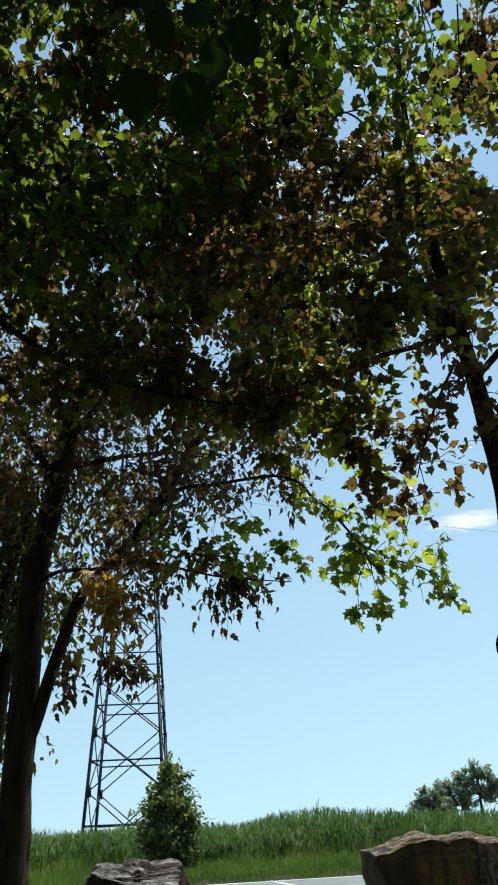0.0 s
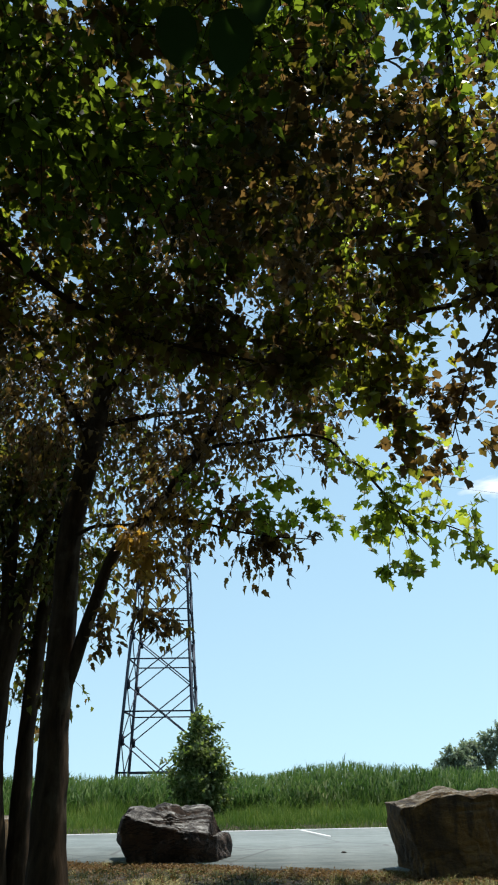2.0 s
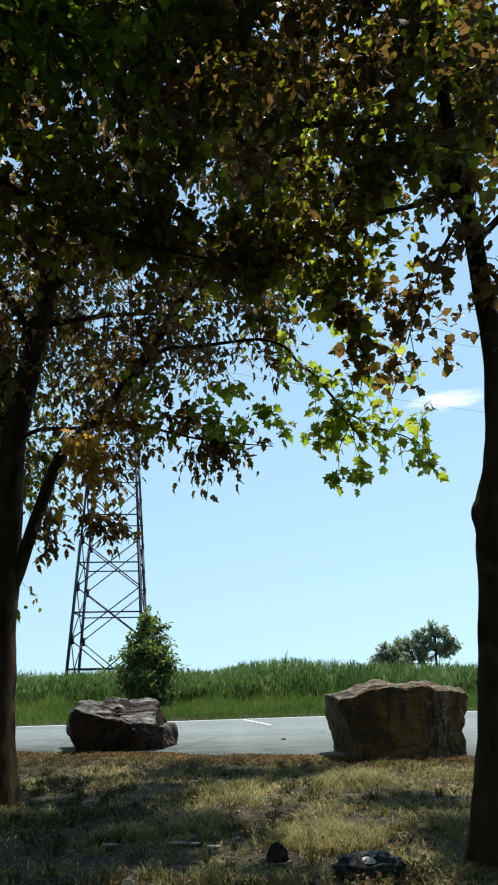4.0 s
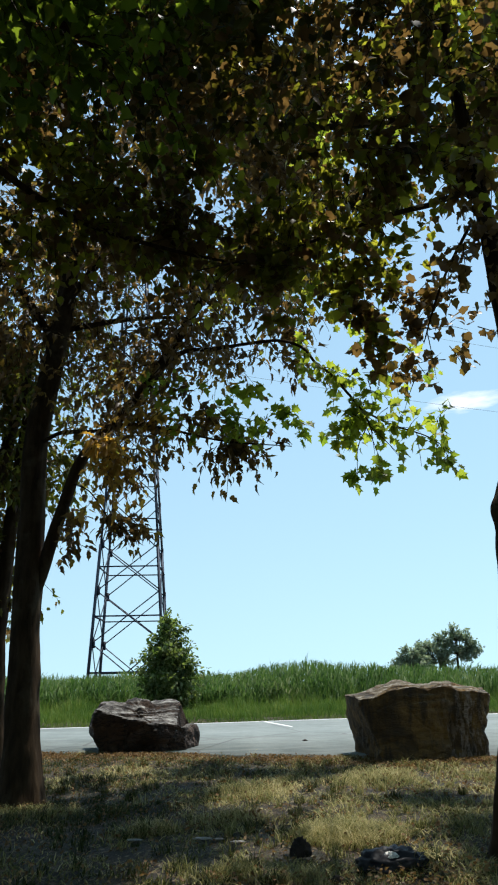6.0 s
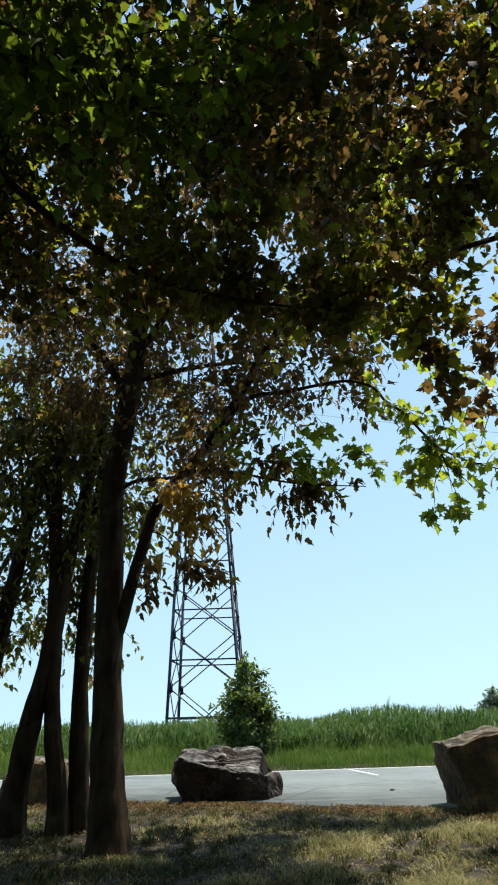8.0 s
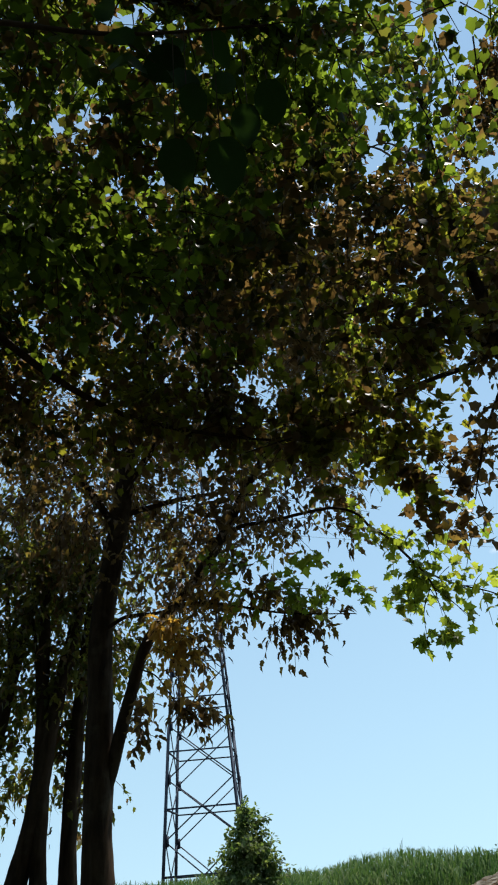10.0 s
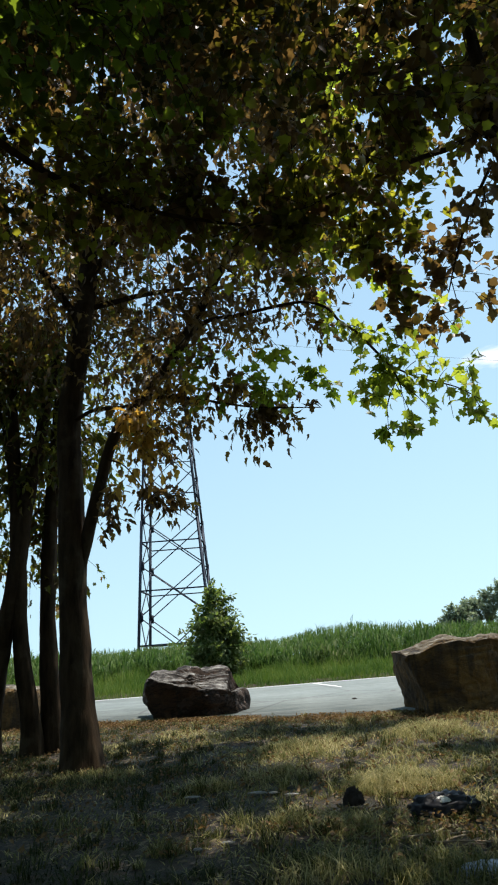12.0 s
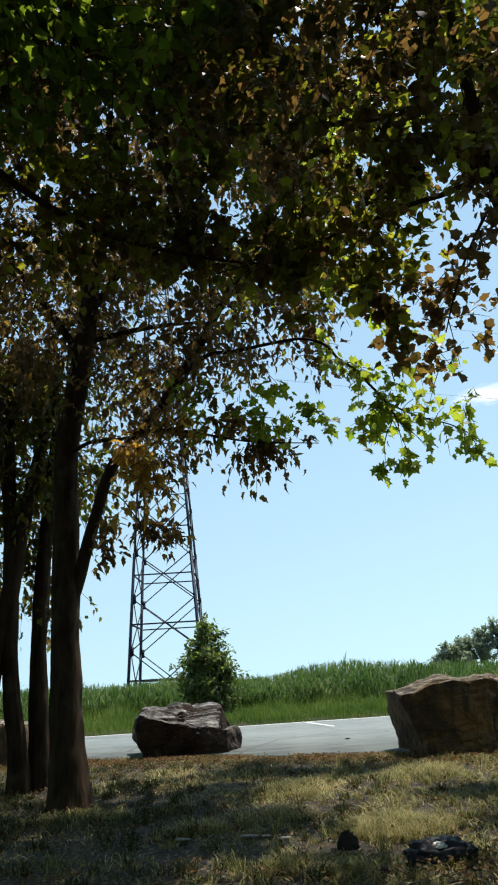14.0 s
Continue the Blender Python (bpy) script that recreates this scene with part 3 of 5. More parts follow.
boulder("boulder", (-2.26, 15.25, 0.40), [
    (-1, -0.3, 0.12, 1.02), (-0.8, -0.2, -0.6, 0.90), (-0.55, -0.1, 0.83, 0.86), (-0.06, 0.1, 1, 0.555), (0.22, -0.46, 0.86, 0.426),
    (-0.1, -1, -0.35, 0.52), (0.35, -1, -0.3, 0.62), (1, -0.15, -0.1, 0.96), (0.93, -0.1, 0.36, 0.9), (0, 1, 0.2, 0.6), (0, 0, -1, 0.55)],
    M_ROCK_GREY, "weathered grey boulder with a sloping cracked top", 3, 0.13, 6, toe=(0.66, 0.13, 0.03))
boulder("boulder", (3.0, 13.35, 0.55), [
    (-1, -0.1, 0.05, 1.21), (-1, -0.2, -0.3, 1.05), (0.0, 0.05, 1, 0.82), (0.0, -1, 0.03, 0.62), (-0.1, -0.6, 1, 0.92),
    (-0.4, -1, 0.0, 0.84), (0.35, -1, -0.1, 0.84), (1, -0.1, -0.22, 1.14), (1, -0.1, 0.2, 1.32), (0, 1, 0.1, 0.7), (0, 0, -1, 0.7)],
    M_ROCK_BROWN, "large ochre brown boulder with a flat broken face", 8, 0.075, 6, 0.15, ((-1.25, 0.44), (-0.95, 0.49), (-0.75, 0.53), (-0.35, 0.66), (-0.2, 0.67), (0.05, 0.61), (0.3, 0.66), (0.75, 0.62), (1.2, 0.52)))
boulder("boulder", (-6.35, 15.75, 0.36), [
    (-1, 0, 0.1, 0.72), (0, -1, 0.1, 0.5), (1, -0.1, 0, 0.66), (0.1, 0, 1, 0.42), (-0.4, -0.3, 1, 0.5), (0, 1, 0, 0.5), (0, 0, -1, 0.42)],
    M_ROCK_BROWN, "pale brown boulder half hidden behind tree stems", 5, 0.06, 4)

# ---- trees ----
def main_tree():
    base = (-3.15, 10.1, 0.0)
    tree = thing("tree", base, "dark-barked tree with partly browned leaves on dry grass", "tree", "roadside trees")
    trunk = limb(tree, "trunk", [(-3.1, 10.08, -0.3, 0.36), (-3.13, 10.1, 0.18, 0.275), (-3.23, 10.18, 1.2, 0.225), (-3.28, 10.2, 2.4, 0.208), (-3.3, 10.2, 3.7, 0.195),
                                 (-3.33, 10.2, 5.0, 0.185), (-3.16, 10.2, 6.3, 0.17), (-3.0, 10.2, 7.6, 0.145), (-2.8, 10.1, 9.6, 0.08), (-2.5, 10.8, 12.4, 0.03)], 14)
    limb(tree, "limb", [(-3.1, 10.2, 6.9, 0.05), (-2.2, 10.6, 7.3, 0.045), (-1.3, 10.9, 7.5, 0.03), (-0.3, 11.1, 7.5, 0.012)], 7)
    arm = limb(tree, "limb", [(-3.2, 10.2, 2.5, 0.06), (-3.06, 10.18, 3.03, 0.095), (-2.78, 10.0, 3.9, 0.095), (-2.45, 9.75, 4.6, 0.085), (-1.79, 9.4, 5.15, 0.075),
                              (-1.35, 9.2, 5.63, 0.085), (-1.0, 9.0, 6.1, 0.07), (-0.5, 8.6, 6.7, 0.05), (0.1, 8.0, 7.2, 0.03)])
    hung = limb(tree, "limb", [(-1.5, 9.25, 5.5, 0.045), (-0.95, 8.8, 5.78, 0.034), (-0.4, 8.4, 5.66, 0.026), (0.2, 8.1, 5.6, 0.022), (0.5, 7.95, 5.53, 0.02), (0.74, 7.8, 5.34, 0.018), (0.86, 7.7, 5.1, 0.017), (0.99, 7.6, 4.94, 0.015),
                               (1.2, 7.4, 4.55, 0.016), (1.36, 7.32, 4.25, 0.011), (1.42, 7.28, 4.02, 0.006)], 7, 0.05)
    side = limb(tree, "limb", [(1.2, 7.4, 4.45, 0.012), (1.6, 7.3, 4.15, 0.01), (2.0, 7.2, 3.95, 0.007), (2.28, 7.2, 3.75, 0.004)], 6)
    low = limb(tree, "limb", [(-3.2, 10.1, 4.95, 0.036), (-2.9, 9.95, 5.03, 0.032), (-2.6, 9.8, 5.0, 0.03), (-2.28, 9.6, 4.93, 0.027), (-1.64, 9.3, 4.92, 0.023), (-1.04, 9.0, 4.71, 0.02), (-0.3, 8.6, 4.4, 0.012), (0.55, 8.1, 4.15, 0.006)], 7)
    up = limb(tree, "limb", [(-3.1, 10.2, 6.6, 0.07), (-3.6, 9.9, 7.4, 0.06), (-4.3, 9.5, 8.3, 0.045), (-5.2, 9.2, 9.0, 0.02)], 7)
    top = limb(tree, "limb", [(-3.05, 10.2, 7.4, 0.07), (-2.3, 9.7, 8.0, 0.055), (-1.4, 9.0, 8.6, 0.04), (-0.4, 8.4, 9.2, 0.02)], 7)
    c = Crown(11, SHRED, M_LEAF_DRY, 0.14)
    c.bunch, c.hang = 18, 0.8
    c.along_limb(arm, 52, 0.6, 6, 0.45).along_limb(up, 60, 0.8, 7).along_limb(top, 70, 0.8, 7)
    c.clump((-3.5, 10.0, 7.5), (1.8, 1.7, 1.2), 280, 7, 0.7)
    c.clump((-0.1, 10.0, 7.6), (0.6, 1.4, 1.0), 70, 7, 0.6)
    c.clump((-1.6, 8.9, 7.3), (0.9, 0.5, 0.8), 60, 7, 0.5)
    c.clump((-3.6, 10.2, 9.3), (2.3, 2.2, 1.6), 230, 7, 0.8)
    # back and high clumps added so that their shadows fall on the lawn
    c.clump((-3.6, 12.8, 9.6), (2.4, 1.9, 1.4), 160, 7, 0.8, size=1.3)
    c.clump((0.5, 10.6, 9.6), (1.0, 1.6, 0.8), 90, 7, 0.8, size=1.2)
    c.clump((0.3, 8.0, 9.2), (1.5, 1.4, 0.7), 70, 7, 0.8, size=1.2)
    c.clump((-0.7, 8.8, 5.65), (0.9, 0.6, 0.45), 20, 6, 0.5, 0.1, 0.9)
    c.clump((0.3, 8.5, 5.6), (0.4, 0.3, 0.25), 30, 6, 0.35, 0.1, 1.0)
    c.clump((-1.1, 9.0, 5.55), (0.95, 0.8, 0.6), 48, 7, 0.5, 0.2, 0.9)
    c.clump((-1.5, 9.1, 4.5), (0.45, 0.4, 0.4), 16, 6, 0.45, 0.1, 1.0)
    c.bunch = 3
    for ctrl in (((-2.62, 9.85, 4.2), (-2.3, 9.6, 4.0), (-2.0, 9.45, 3.6), (-1.7, 9.35, 3.35)), ((-2.75, 9.95, 3.95), (-2.65, 9.8, 3.75), (-2.55, 9.65, 3.4), (-2.5, 9.6, 3.15))):
        twig = limb(tree, "limb", [(*p, 0.014 - 0.003 * k) for k, p in enumerate(ctrl)], 5)
        c.along_limb(twig, 9, 0.28, 6, 0.35, 0.9, 0.5)
    c.clump((-1.8, 9.4, 3.38), (0.42, 0.3, 0.18), 14, 7, 0.25, 0.1, 0.4)
    c.clump((-2.5, 9.65, 3.4), (0.22, 0.25, 0.3), 10, 6, 0.22, 0.1, 0.4)
    c.bunch = 9
    c.clump((-2.5, 10.5, 5.9), (0.9, 0.6, 0.8), 42, 8, 0.6)
    c.clump((-1.5, 10.2, 6.4), (1.0, 0.6, 0.5), 34, 8, 0.6)
    # dense high clump added as a shade caster for the left lawn
    c.clump((0.0, 9.3, 10.6), (1.4, 1.2, 0.6), 120, 8, 0.6, size=1.8)
    c.clump((-0.4, 8.7, 4.55), (0.6, 0.4, 0.4), 44, 8, 0.4, 0.1, 0.9)
    c.clump((-0.6, 11.0, 7.5), (1.5, 1.0, 0.7), 95, 6, 0.7)
    # another added shade caster, above the visible crown
    c.clump((-2.4, 11.4, 12.6), (1.9, 1.6, 0.8), 220, 7, 0.8, size=1.5)
    c.clump((-0.2, 8.1, 6.25), (1.2, 0.9, 0.5), 52, 6, 0.6, 0.2, 0.7)
    c.along_limb(low, 22, 0.36, 9, 0.5, 0.8, 0.25, alone=True)
    c.build(tree, "browning green maple-like foliage", "green lobed leaf")
    y = Crown(13, SHRED, M_LEAF_SUN_OCHRE, 0.15)
    y.hang = 0.8
    y.bunch = 4
    y.clump((-2.05, 9.15, 4.32), (0.3, 0.2, 0.42), 40, 8, 0.35, 0.1, 0.9)
    y.clump((-0.9, 8.8, 5.1), (0.6, 0.3, 0.3), 16, 6, 0.35, 0.1, 0.9)
    y.build(tree, "ochre-brown withered leaves brightened to look sunlit")
    # green broad-leaved sprays hanging from the long limb
    for x1, x2, z2 in ((1.24, 1.21, 3.5), (1.44, 1.5, 3.55)):
        limb(tree, "limb", [(1.36, 7.3, 4.1, 0.006), (x1, 7.27, 3.85, 0.004), (x2, 7.25, z2, 0.003)], 5)
    g = Crown(12, LOBED, M_LEAF_PLANE, 0.115)
    g.along_limb(hung, 15, 0.4, 6, 0.6, 1.1, 0.4, alone=True)
    g.along_limb(side, 10, 0.3, 5, 0.2, 0.9, 0.4, alone=True)
    g.along_limb(hung, 9, 0.45, 7, 0.35, 1.1, 0.3, alone=True)
    for x, y, z, r, n in ((1.21, 7.25, 3.5, 0.1, 4), (1.5, 7.25, 3.54, 0.11, 5), (2.22, 7.2, 3.68, 0.1, 4), (2.2, 7.2, 4.18, 0.13, 5), (0.97, 7.6, 4.22, 0.08, 3), (1.13, 7.4, 4.02, 0.12, 4)):
        g.clump((x, y, z), (r, 0.08, 0.06), n, 3, 0.14, 0.1, 0.4, 1.2)
    g.clump((1.75, 7.2, 4.25), (0.3, 0.25, 0.25), 5, 5, 0.3, 0.1, 0.5)
    g.clump((1.45, 7.3, 4.25), (0.25, 0.2, 0.25), 5, 5, 0.28, 0.1, 0.5)
    g.clump((1.6, 7.4, 4.85), (0.5, 0.4, 0.35), 13, 6, 0.4, 0.1, 0.5)
    g.clump((1.3, 7.2, 5.5), (0.45, 0.35, 0.5), 20, 6, 0.4, 0.1, 0.5)
    g.clump((-0.8, 8.4, 4.9), (0.7, 0.35, 0.28), 12, 6, 0.3, 0.1, 0.5)
    g.clump((-0.1, 8.1, 4.7), (0.3, 0.2, 0.2), 10, 7, 0.25, 0.1, 0.5, 1.15)
    g.clump((0.6, 8.05, 4.36), (0.13, 0.1, 0.06), 4, 5, 0.13, 0.1, 0.3)
    g.clump((0.3, 7.95, 4.5), (0.2, 0.15, 0.12), 7, 6, 0.2, 0.1, 0.3)
    g.build(tree, "sunlit green lobed leaves on hanging twigs", "sunlit yellow-green lobed leaf")


def right_tree():
    base = (2.2, 6.5, 0.0)
    tree = thing("tree", base, "leaning plane tree with a dark knobbly trunk", "tree", "roadside trees")
    limb(tree, "trunk", [(2.17, 6.48, -0.3, 0.28), (2.24, 6.5, 0.2, 0.19), (2.35, 6.5, 1.0, 0.155), (2.47, 6.5, 1.9, 0.142), (2.53, 6.5, 2.55, 0.148), (2.56, 6.5, 2.78, 0.165), (2.575, 6.5, 2.93, 0.2), (2.61, 6.5, 3.08, 0.16), (2.67, 6.5, 3.35, 0.142), (2.75, 6.5, 3.8, 0.13), (2.81, 6.5, 4.6, 0.112),
                         (2.78, 6.5, 5.4, 0.1), (2.7, 6.4, 6.2, 0.09), (2.59, 6.3, 7.0, 0.075), (2.43, 6.2, 8.4, 0.065), (2.38, 6.7, 10.2, 0.05), (2.48, 7.2, 11.6, 0.03)], 14, 0.1)
    p = [limb(tree, "limb", [(2.05, 6.22, 7.52, 0.045), (1.55, 6.2, 7.38, 0.042), (1.03, 6.15, 7.29, 0.036), (0.52, 6.1, 7.27, 0.026), (-0.3, 5.9, 7.2, 0.01)], 7),
         limb(tree, "limb", [(2.68, 6.4, 6.4, 0.035), (2.46, 6.2, 6.42, 0.036), (2.07, 6.2, 6.27, 0.032), (1.69, 6.2, 6.17, 0.028), (1.19, 6.2, 6.0, 0.024), (0.7, 6.2, 5.82, 0.018), (0.28, 6.2, 5.68, 0.014), (-0.5, 6.2, 5.5, 0.006)], 7),
         limb(tree, "limb", [(2.64, 6.37, 6.4, 0.055), (2.3, 6.4, 7.0, 0.062), (2.07, 6.22, 7.5, 0.058), (1.98, 6.2, 8.4, 0.05), (2.05, 6.0, 9.3, 0.02)], 8),
         limb(tree, "limb", [(2.7, 6.43, 5.9, 0.04), (3.2, 6.0, 6.3, 0.04), (3.8, 5.6, 6.7, 0.02)], 7),
         limb(tree, "limb", [(2.57, 6.31, 6.9, 0.045), (2.1, 5.2, 8.0, 0.04), (1.8, 4.0, 8.8, 0.02)], 7),
         limb(tree, "limb", [(2.51, 6.27, 7.4, 0.045), (3.3, 6.6, 8.4, 0.035), (4.2, 7.2, 9.2, 0.02)], 7)]
    tip = limb(tree, "limb", [(2.5, 6.35, 6.1, 0.02), (2.22, 6.5, 5.6, 0.015), (2.06, 6.6, 5.2, 0.011), (1.92, 6.6, 4.8, 0.006)], 6)
    c = Crown(21, PALMATE, M_LEAF_OLIVE, 0.118)
    for path in p:
        c.along_limb(path, 11, 0.85, 12, 0.2, 1.1, 0.3)
    c.clump((2.15, 6.1, 8.35), (0.4, 0.3, 0.5), 44, 11, 0.4)
    c.clump((0.6, 6.6, 6.7), (1.5, 0.9, 0.6), 60, 11, 0.6)
    c.clump((0.9, 6.6, 5.45), (0.65, 0.4, 0.35), 36, 11, 0.45, 0.1, 0.7)
    c.clump((1.3, 6.6, 5.05), (0.3, 0.25, 0.3), 12, 12, 0.35, 0.1, 0.7)
    c.clump((2.9, 5.5, 8.7), (0.7, 0.8, 0.8), 60, 11, 0.6)
    c.clump((1.0, 5.6, 6.5), (1.1, 0.7, 0.6), 56, 12, 0.55)
    c.clump((2.15, 6.0, 6.6), (0.35, 0.3, 0.35), 14, 12, 0.4)
    c.clump((2.35, 5.8, 7.4), (0.35, 0.4, 0.8), 26, 11, 0.6)
    # two clumps added to the crown to cast shade on the lawn
    c.clump((0.3, 13.1, 9.8), (1.5, 1.4, 1.0), 100, 12, 0.8, size=1.25)
    c.clump((5.0, 7.4, 8.6), (1.6, 2.4, 1.4), 110, 12, 0.8, size=1.25)
    c.build(tree, "dense plane foliage, dark below and yellow-green where lit")
    h = Crown(24, PALMATE, M_LEAF_SHADE_UMBER, 0.13)
    # mostly hidden high clumps and carrier limbs, added to dapple the lawn's light
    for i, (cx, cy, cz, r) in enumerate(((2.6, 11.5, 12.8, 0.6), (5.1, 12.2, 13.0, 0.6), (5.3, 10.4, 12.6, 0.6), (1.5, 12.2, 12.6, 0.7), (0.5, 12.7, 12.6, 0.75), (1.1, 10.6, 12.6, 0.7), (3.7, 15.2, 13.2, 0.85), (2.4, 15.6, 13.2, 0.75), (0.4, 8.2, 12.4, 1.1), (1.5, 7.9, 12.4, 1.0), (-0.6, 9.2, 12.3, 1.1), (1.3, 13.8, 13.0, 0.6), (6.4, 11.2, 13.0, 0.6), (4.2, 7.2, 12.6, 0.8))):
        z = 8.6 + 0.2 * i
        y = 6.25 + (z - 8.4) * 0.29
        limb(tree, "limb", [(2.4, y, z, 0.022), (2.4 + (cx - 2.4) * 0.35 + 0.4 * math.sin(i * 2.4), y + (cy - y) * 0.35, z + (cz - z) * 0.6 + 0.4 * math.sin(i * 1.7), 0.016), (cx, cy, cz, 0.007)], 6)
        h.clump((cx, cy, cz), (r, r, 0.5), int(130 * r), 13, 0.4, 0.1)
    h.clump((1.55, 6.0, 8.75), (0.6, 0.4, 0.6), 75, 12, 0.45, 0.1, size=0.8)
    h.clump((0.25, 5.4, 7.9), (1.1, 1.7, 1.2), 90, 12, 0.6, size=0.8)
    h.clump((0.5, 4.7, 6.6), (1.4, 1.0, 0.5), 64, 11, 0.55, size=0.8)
    h.build(tree, "brown-green leaves darkened as shade, with high clumps added to shade the lawn")
    # brighter leaf copy paints the sunlit foliage in this gap
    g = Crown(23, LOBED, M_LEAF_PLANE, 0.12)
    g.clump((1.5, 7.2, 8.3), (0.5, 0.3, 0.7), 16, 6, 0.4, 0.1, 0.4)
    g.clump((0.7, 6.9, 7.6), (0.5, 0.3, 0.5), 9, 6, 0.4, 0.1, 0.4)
    g.build(tree, "brighter green leaves standing in for sunlit ones in a crown gap")
    d = Crown(22, PALMATE, M_LEAF_DRY, 0.115)
    d.along_limb(tip, 9, 0.5, 7, 0.2, 1.2, 0.5, alone=True)
    d.clump((2.5, 6.05, 7.0), (0.32, 0.25, 0.8), 40, 9, 0.5, 0.1, 0.5)
    d.clump((2.5, 6.2, 5.7), (0.35, 0.2, 0.3), 14, 8, 0.4, 0.1, 0.6)
    d.clump((2.15, 6.8, 5.3), (0.6, 0.4, 0.4), 9, 6, 0.5, 0.1, 0.5)
    d.clump((1.85, 6.8, 4.8), (0.35, 0.3, 0.3), 7, 6, 0.35, 0.1, 0.5)
    d.clump((1.6, 6.8, 5.0), (0.35, 0.25, 0.4), 9, 7, 0.35, 0.1, 0.6)
    d.clump((1.85, 6.7, 5.05), (0.35, 0.3, 0.35), 9, 7, 0.3, 0.1, 0.7)
    d.build(tree, "brown and olive lobed leaves hanging from twigs", "brown-edged lobed leaf")


def stem_tree(ctrl, label, seed, crown):
    tree = thing("tree", tuple(ctrl[0][:2]) + (0.0,), label, "tree", "roadside trees")
    path = limb(tree, "trunk", ctrl, 11, 0.08, seed)
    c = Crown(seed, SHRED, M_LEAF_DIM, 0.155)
    c.hang = 0.8
    c.bunch = 10
    for centre, radii, n in crown:
        a = path[len(path) * 2 // 3, :3]
        e = np.asarray(centre)
        limb(tree, "limb", [(*a, 0.05), (*(a * 0.5 + e * 0.5 + np.array([0, 0, 0.3])), 0.035), (*e, 0.012)], 7)
        c.clump(centre, radii, int(n * 1.6), 9, min(0.7, 0.9 * radii[0]), 0.2, 0.7)
    c.build(tree, "browning green foliage with shade put into its colour")


def shade_tree():
    """The tree that the camera stands under; its trunk is behind the view."""
    tree = thing("tree", (-2.9, 0.4, 0.0), "broad shade tree with deep green leaves overhead", "tree", "roadside trees")
    limb(tree, "trunk", [(-2.9, 0.4, -0.3, 0.36), (-2.9, 0.4, 0.3, 0.27), (-2.85, 0.5, 2.0, 0.22), (-2.7, 0.7, 4.0, 0.19), (-2.4, 1.0, 6.0, 0.13), (-2.1, 1.4, 8.5, 0.06)], 12)
    p = [limb(tree, "limb", [(-2.75, 0.6, 3.6, 0.09), (-2.3, 1.5, 4.7, 0.07), (-1.7, 2.6, 5.4, 0.05), (-1.0, 3.6, 5.7, 0.02)], 7),
         limb(tree, "limb", [(-2.6, 0.8, 4.6, 0.08), (-2.9, 2.0, 5.6, 0.06), (-3.0, 3.6, 6.4, 0.04), (-2.8, 5.2, 6.8, 0.02)], 7),
         limb(tree, "limb", [(-2.4, 1.0, 5.6, 0.08), (-1.4, 1.6, 6.6, 0.06), (-0.2, 2.4, 7.2, 0.04), (0.9, 3.0, 7.4, 0.02)], 7),
         limb(tree, "limb", [(-2.7, 0.6, 4.0, 0.09), (-2.0, -0.8, 5.4, 0.06), (-0.8, -2.0, 6.2, 0.03)], 7)]
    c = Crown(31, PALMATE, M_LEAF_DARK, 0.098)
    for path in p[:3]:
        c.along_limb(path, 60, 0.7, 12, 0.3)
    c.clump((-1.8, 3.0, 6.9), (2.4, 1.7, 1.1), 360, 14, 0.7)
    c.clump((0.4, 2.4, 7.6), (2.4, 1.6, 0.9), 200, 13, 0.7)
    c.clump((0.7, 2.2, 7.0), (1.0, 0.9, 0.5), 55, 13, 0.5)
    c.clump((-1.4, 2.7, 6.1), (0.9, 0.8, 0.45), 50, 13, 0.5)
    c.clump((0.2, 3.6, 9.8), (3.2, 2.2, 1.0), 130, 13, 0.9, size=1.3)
    # unseen crown part behind the viewer, added to block sky and shade the ground
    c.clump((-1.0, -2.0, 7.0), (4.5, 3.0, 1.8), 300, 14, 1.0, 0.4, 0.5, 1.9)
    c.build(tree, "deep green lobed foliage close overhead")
    # darker leaf colour stands in for shade deep in this crown
    u = Crown(34, PALMATE, M_LEAF_SHADE_UMBER, 0.1)
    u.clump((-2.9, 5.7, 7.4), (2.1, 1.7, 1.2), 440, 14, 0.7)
    # upper layer added to keep sun off the foliage below it
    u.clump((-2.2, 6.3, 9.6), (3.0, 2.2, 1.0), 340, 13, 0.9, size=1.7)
    u.build(tree, "umber-brown foliage with deep-crown shade put into its colour")
    front = limb(tree, "limb", [(-2.95, 3.0, 6.2, 0.05), (-2.6, 4.6, 6.1, 0.04), (-1.8, 5.8, 5.95, 0.03), (-0.6, 6.5, 5.9, 0.018), (0.6, 6.7, 5.8, 0.008)], 7)
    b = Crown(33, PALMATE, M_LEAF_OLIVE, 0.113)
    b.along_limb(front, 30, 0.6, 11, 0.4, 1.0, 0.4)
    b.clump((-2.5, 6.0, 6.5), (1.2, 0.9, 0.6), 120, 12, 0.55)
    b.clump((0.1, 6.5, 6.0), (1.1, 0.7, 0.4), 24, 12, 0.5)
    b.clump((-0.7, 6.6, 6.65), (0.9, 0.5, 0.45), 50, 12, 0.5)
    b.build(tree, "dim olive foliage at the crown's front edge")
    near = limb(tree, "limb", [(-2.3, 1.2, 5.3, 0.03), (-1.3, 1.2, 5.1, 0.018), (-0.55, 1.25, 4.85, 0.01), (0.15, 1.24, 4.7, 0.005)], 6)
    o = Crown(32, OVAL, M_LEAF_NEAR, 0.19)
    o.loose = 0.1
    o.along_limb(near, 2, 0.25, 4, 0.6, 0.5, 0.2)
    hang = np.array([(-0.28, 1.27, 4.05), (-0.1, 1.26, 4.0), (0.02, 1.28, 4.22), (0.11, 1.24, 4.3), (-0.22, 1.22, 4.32)])
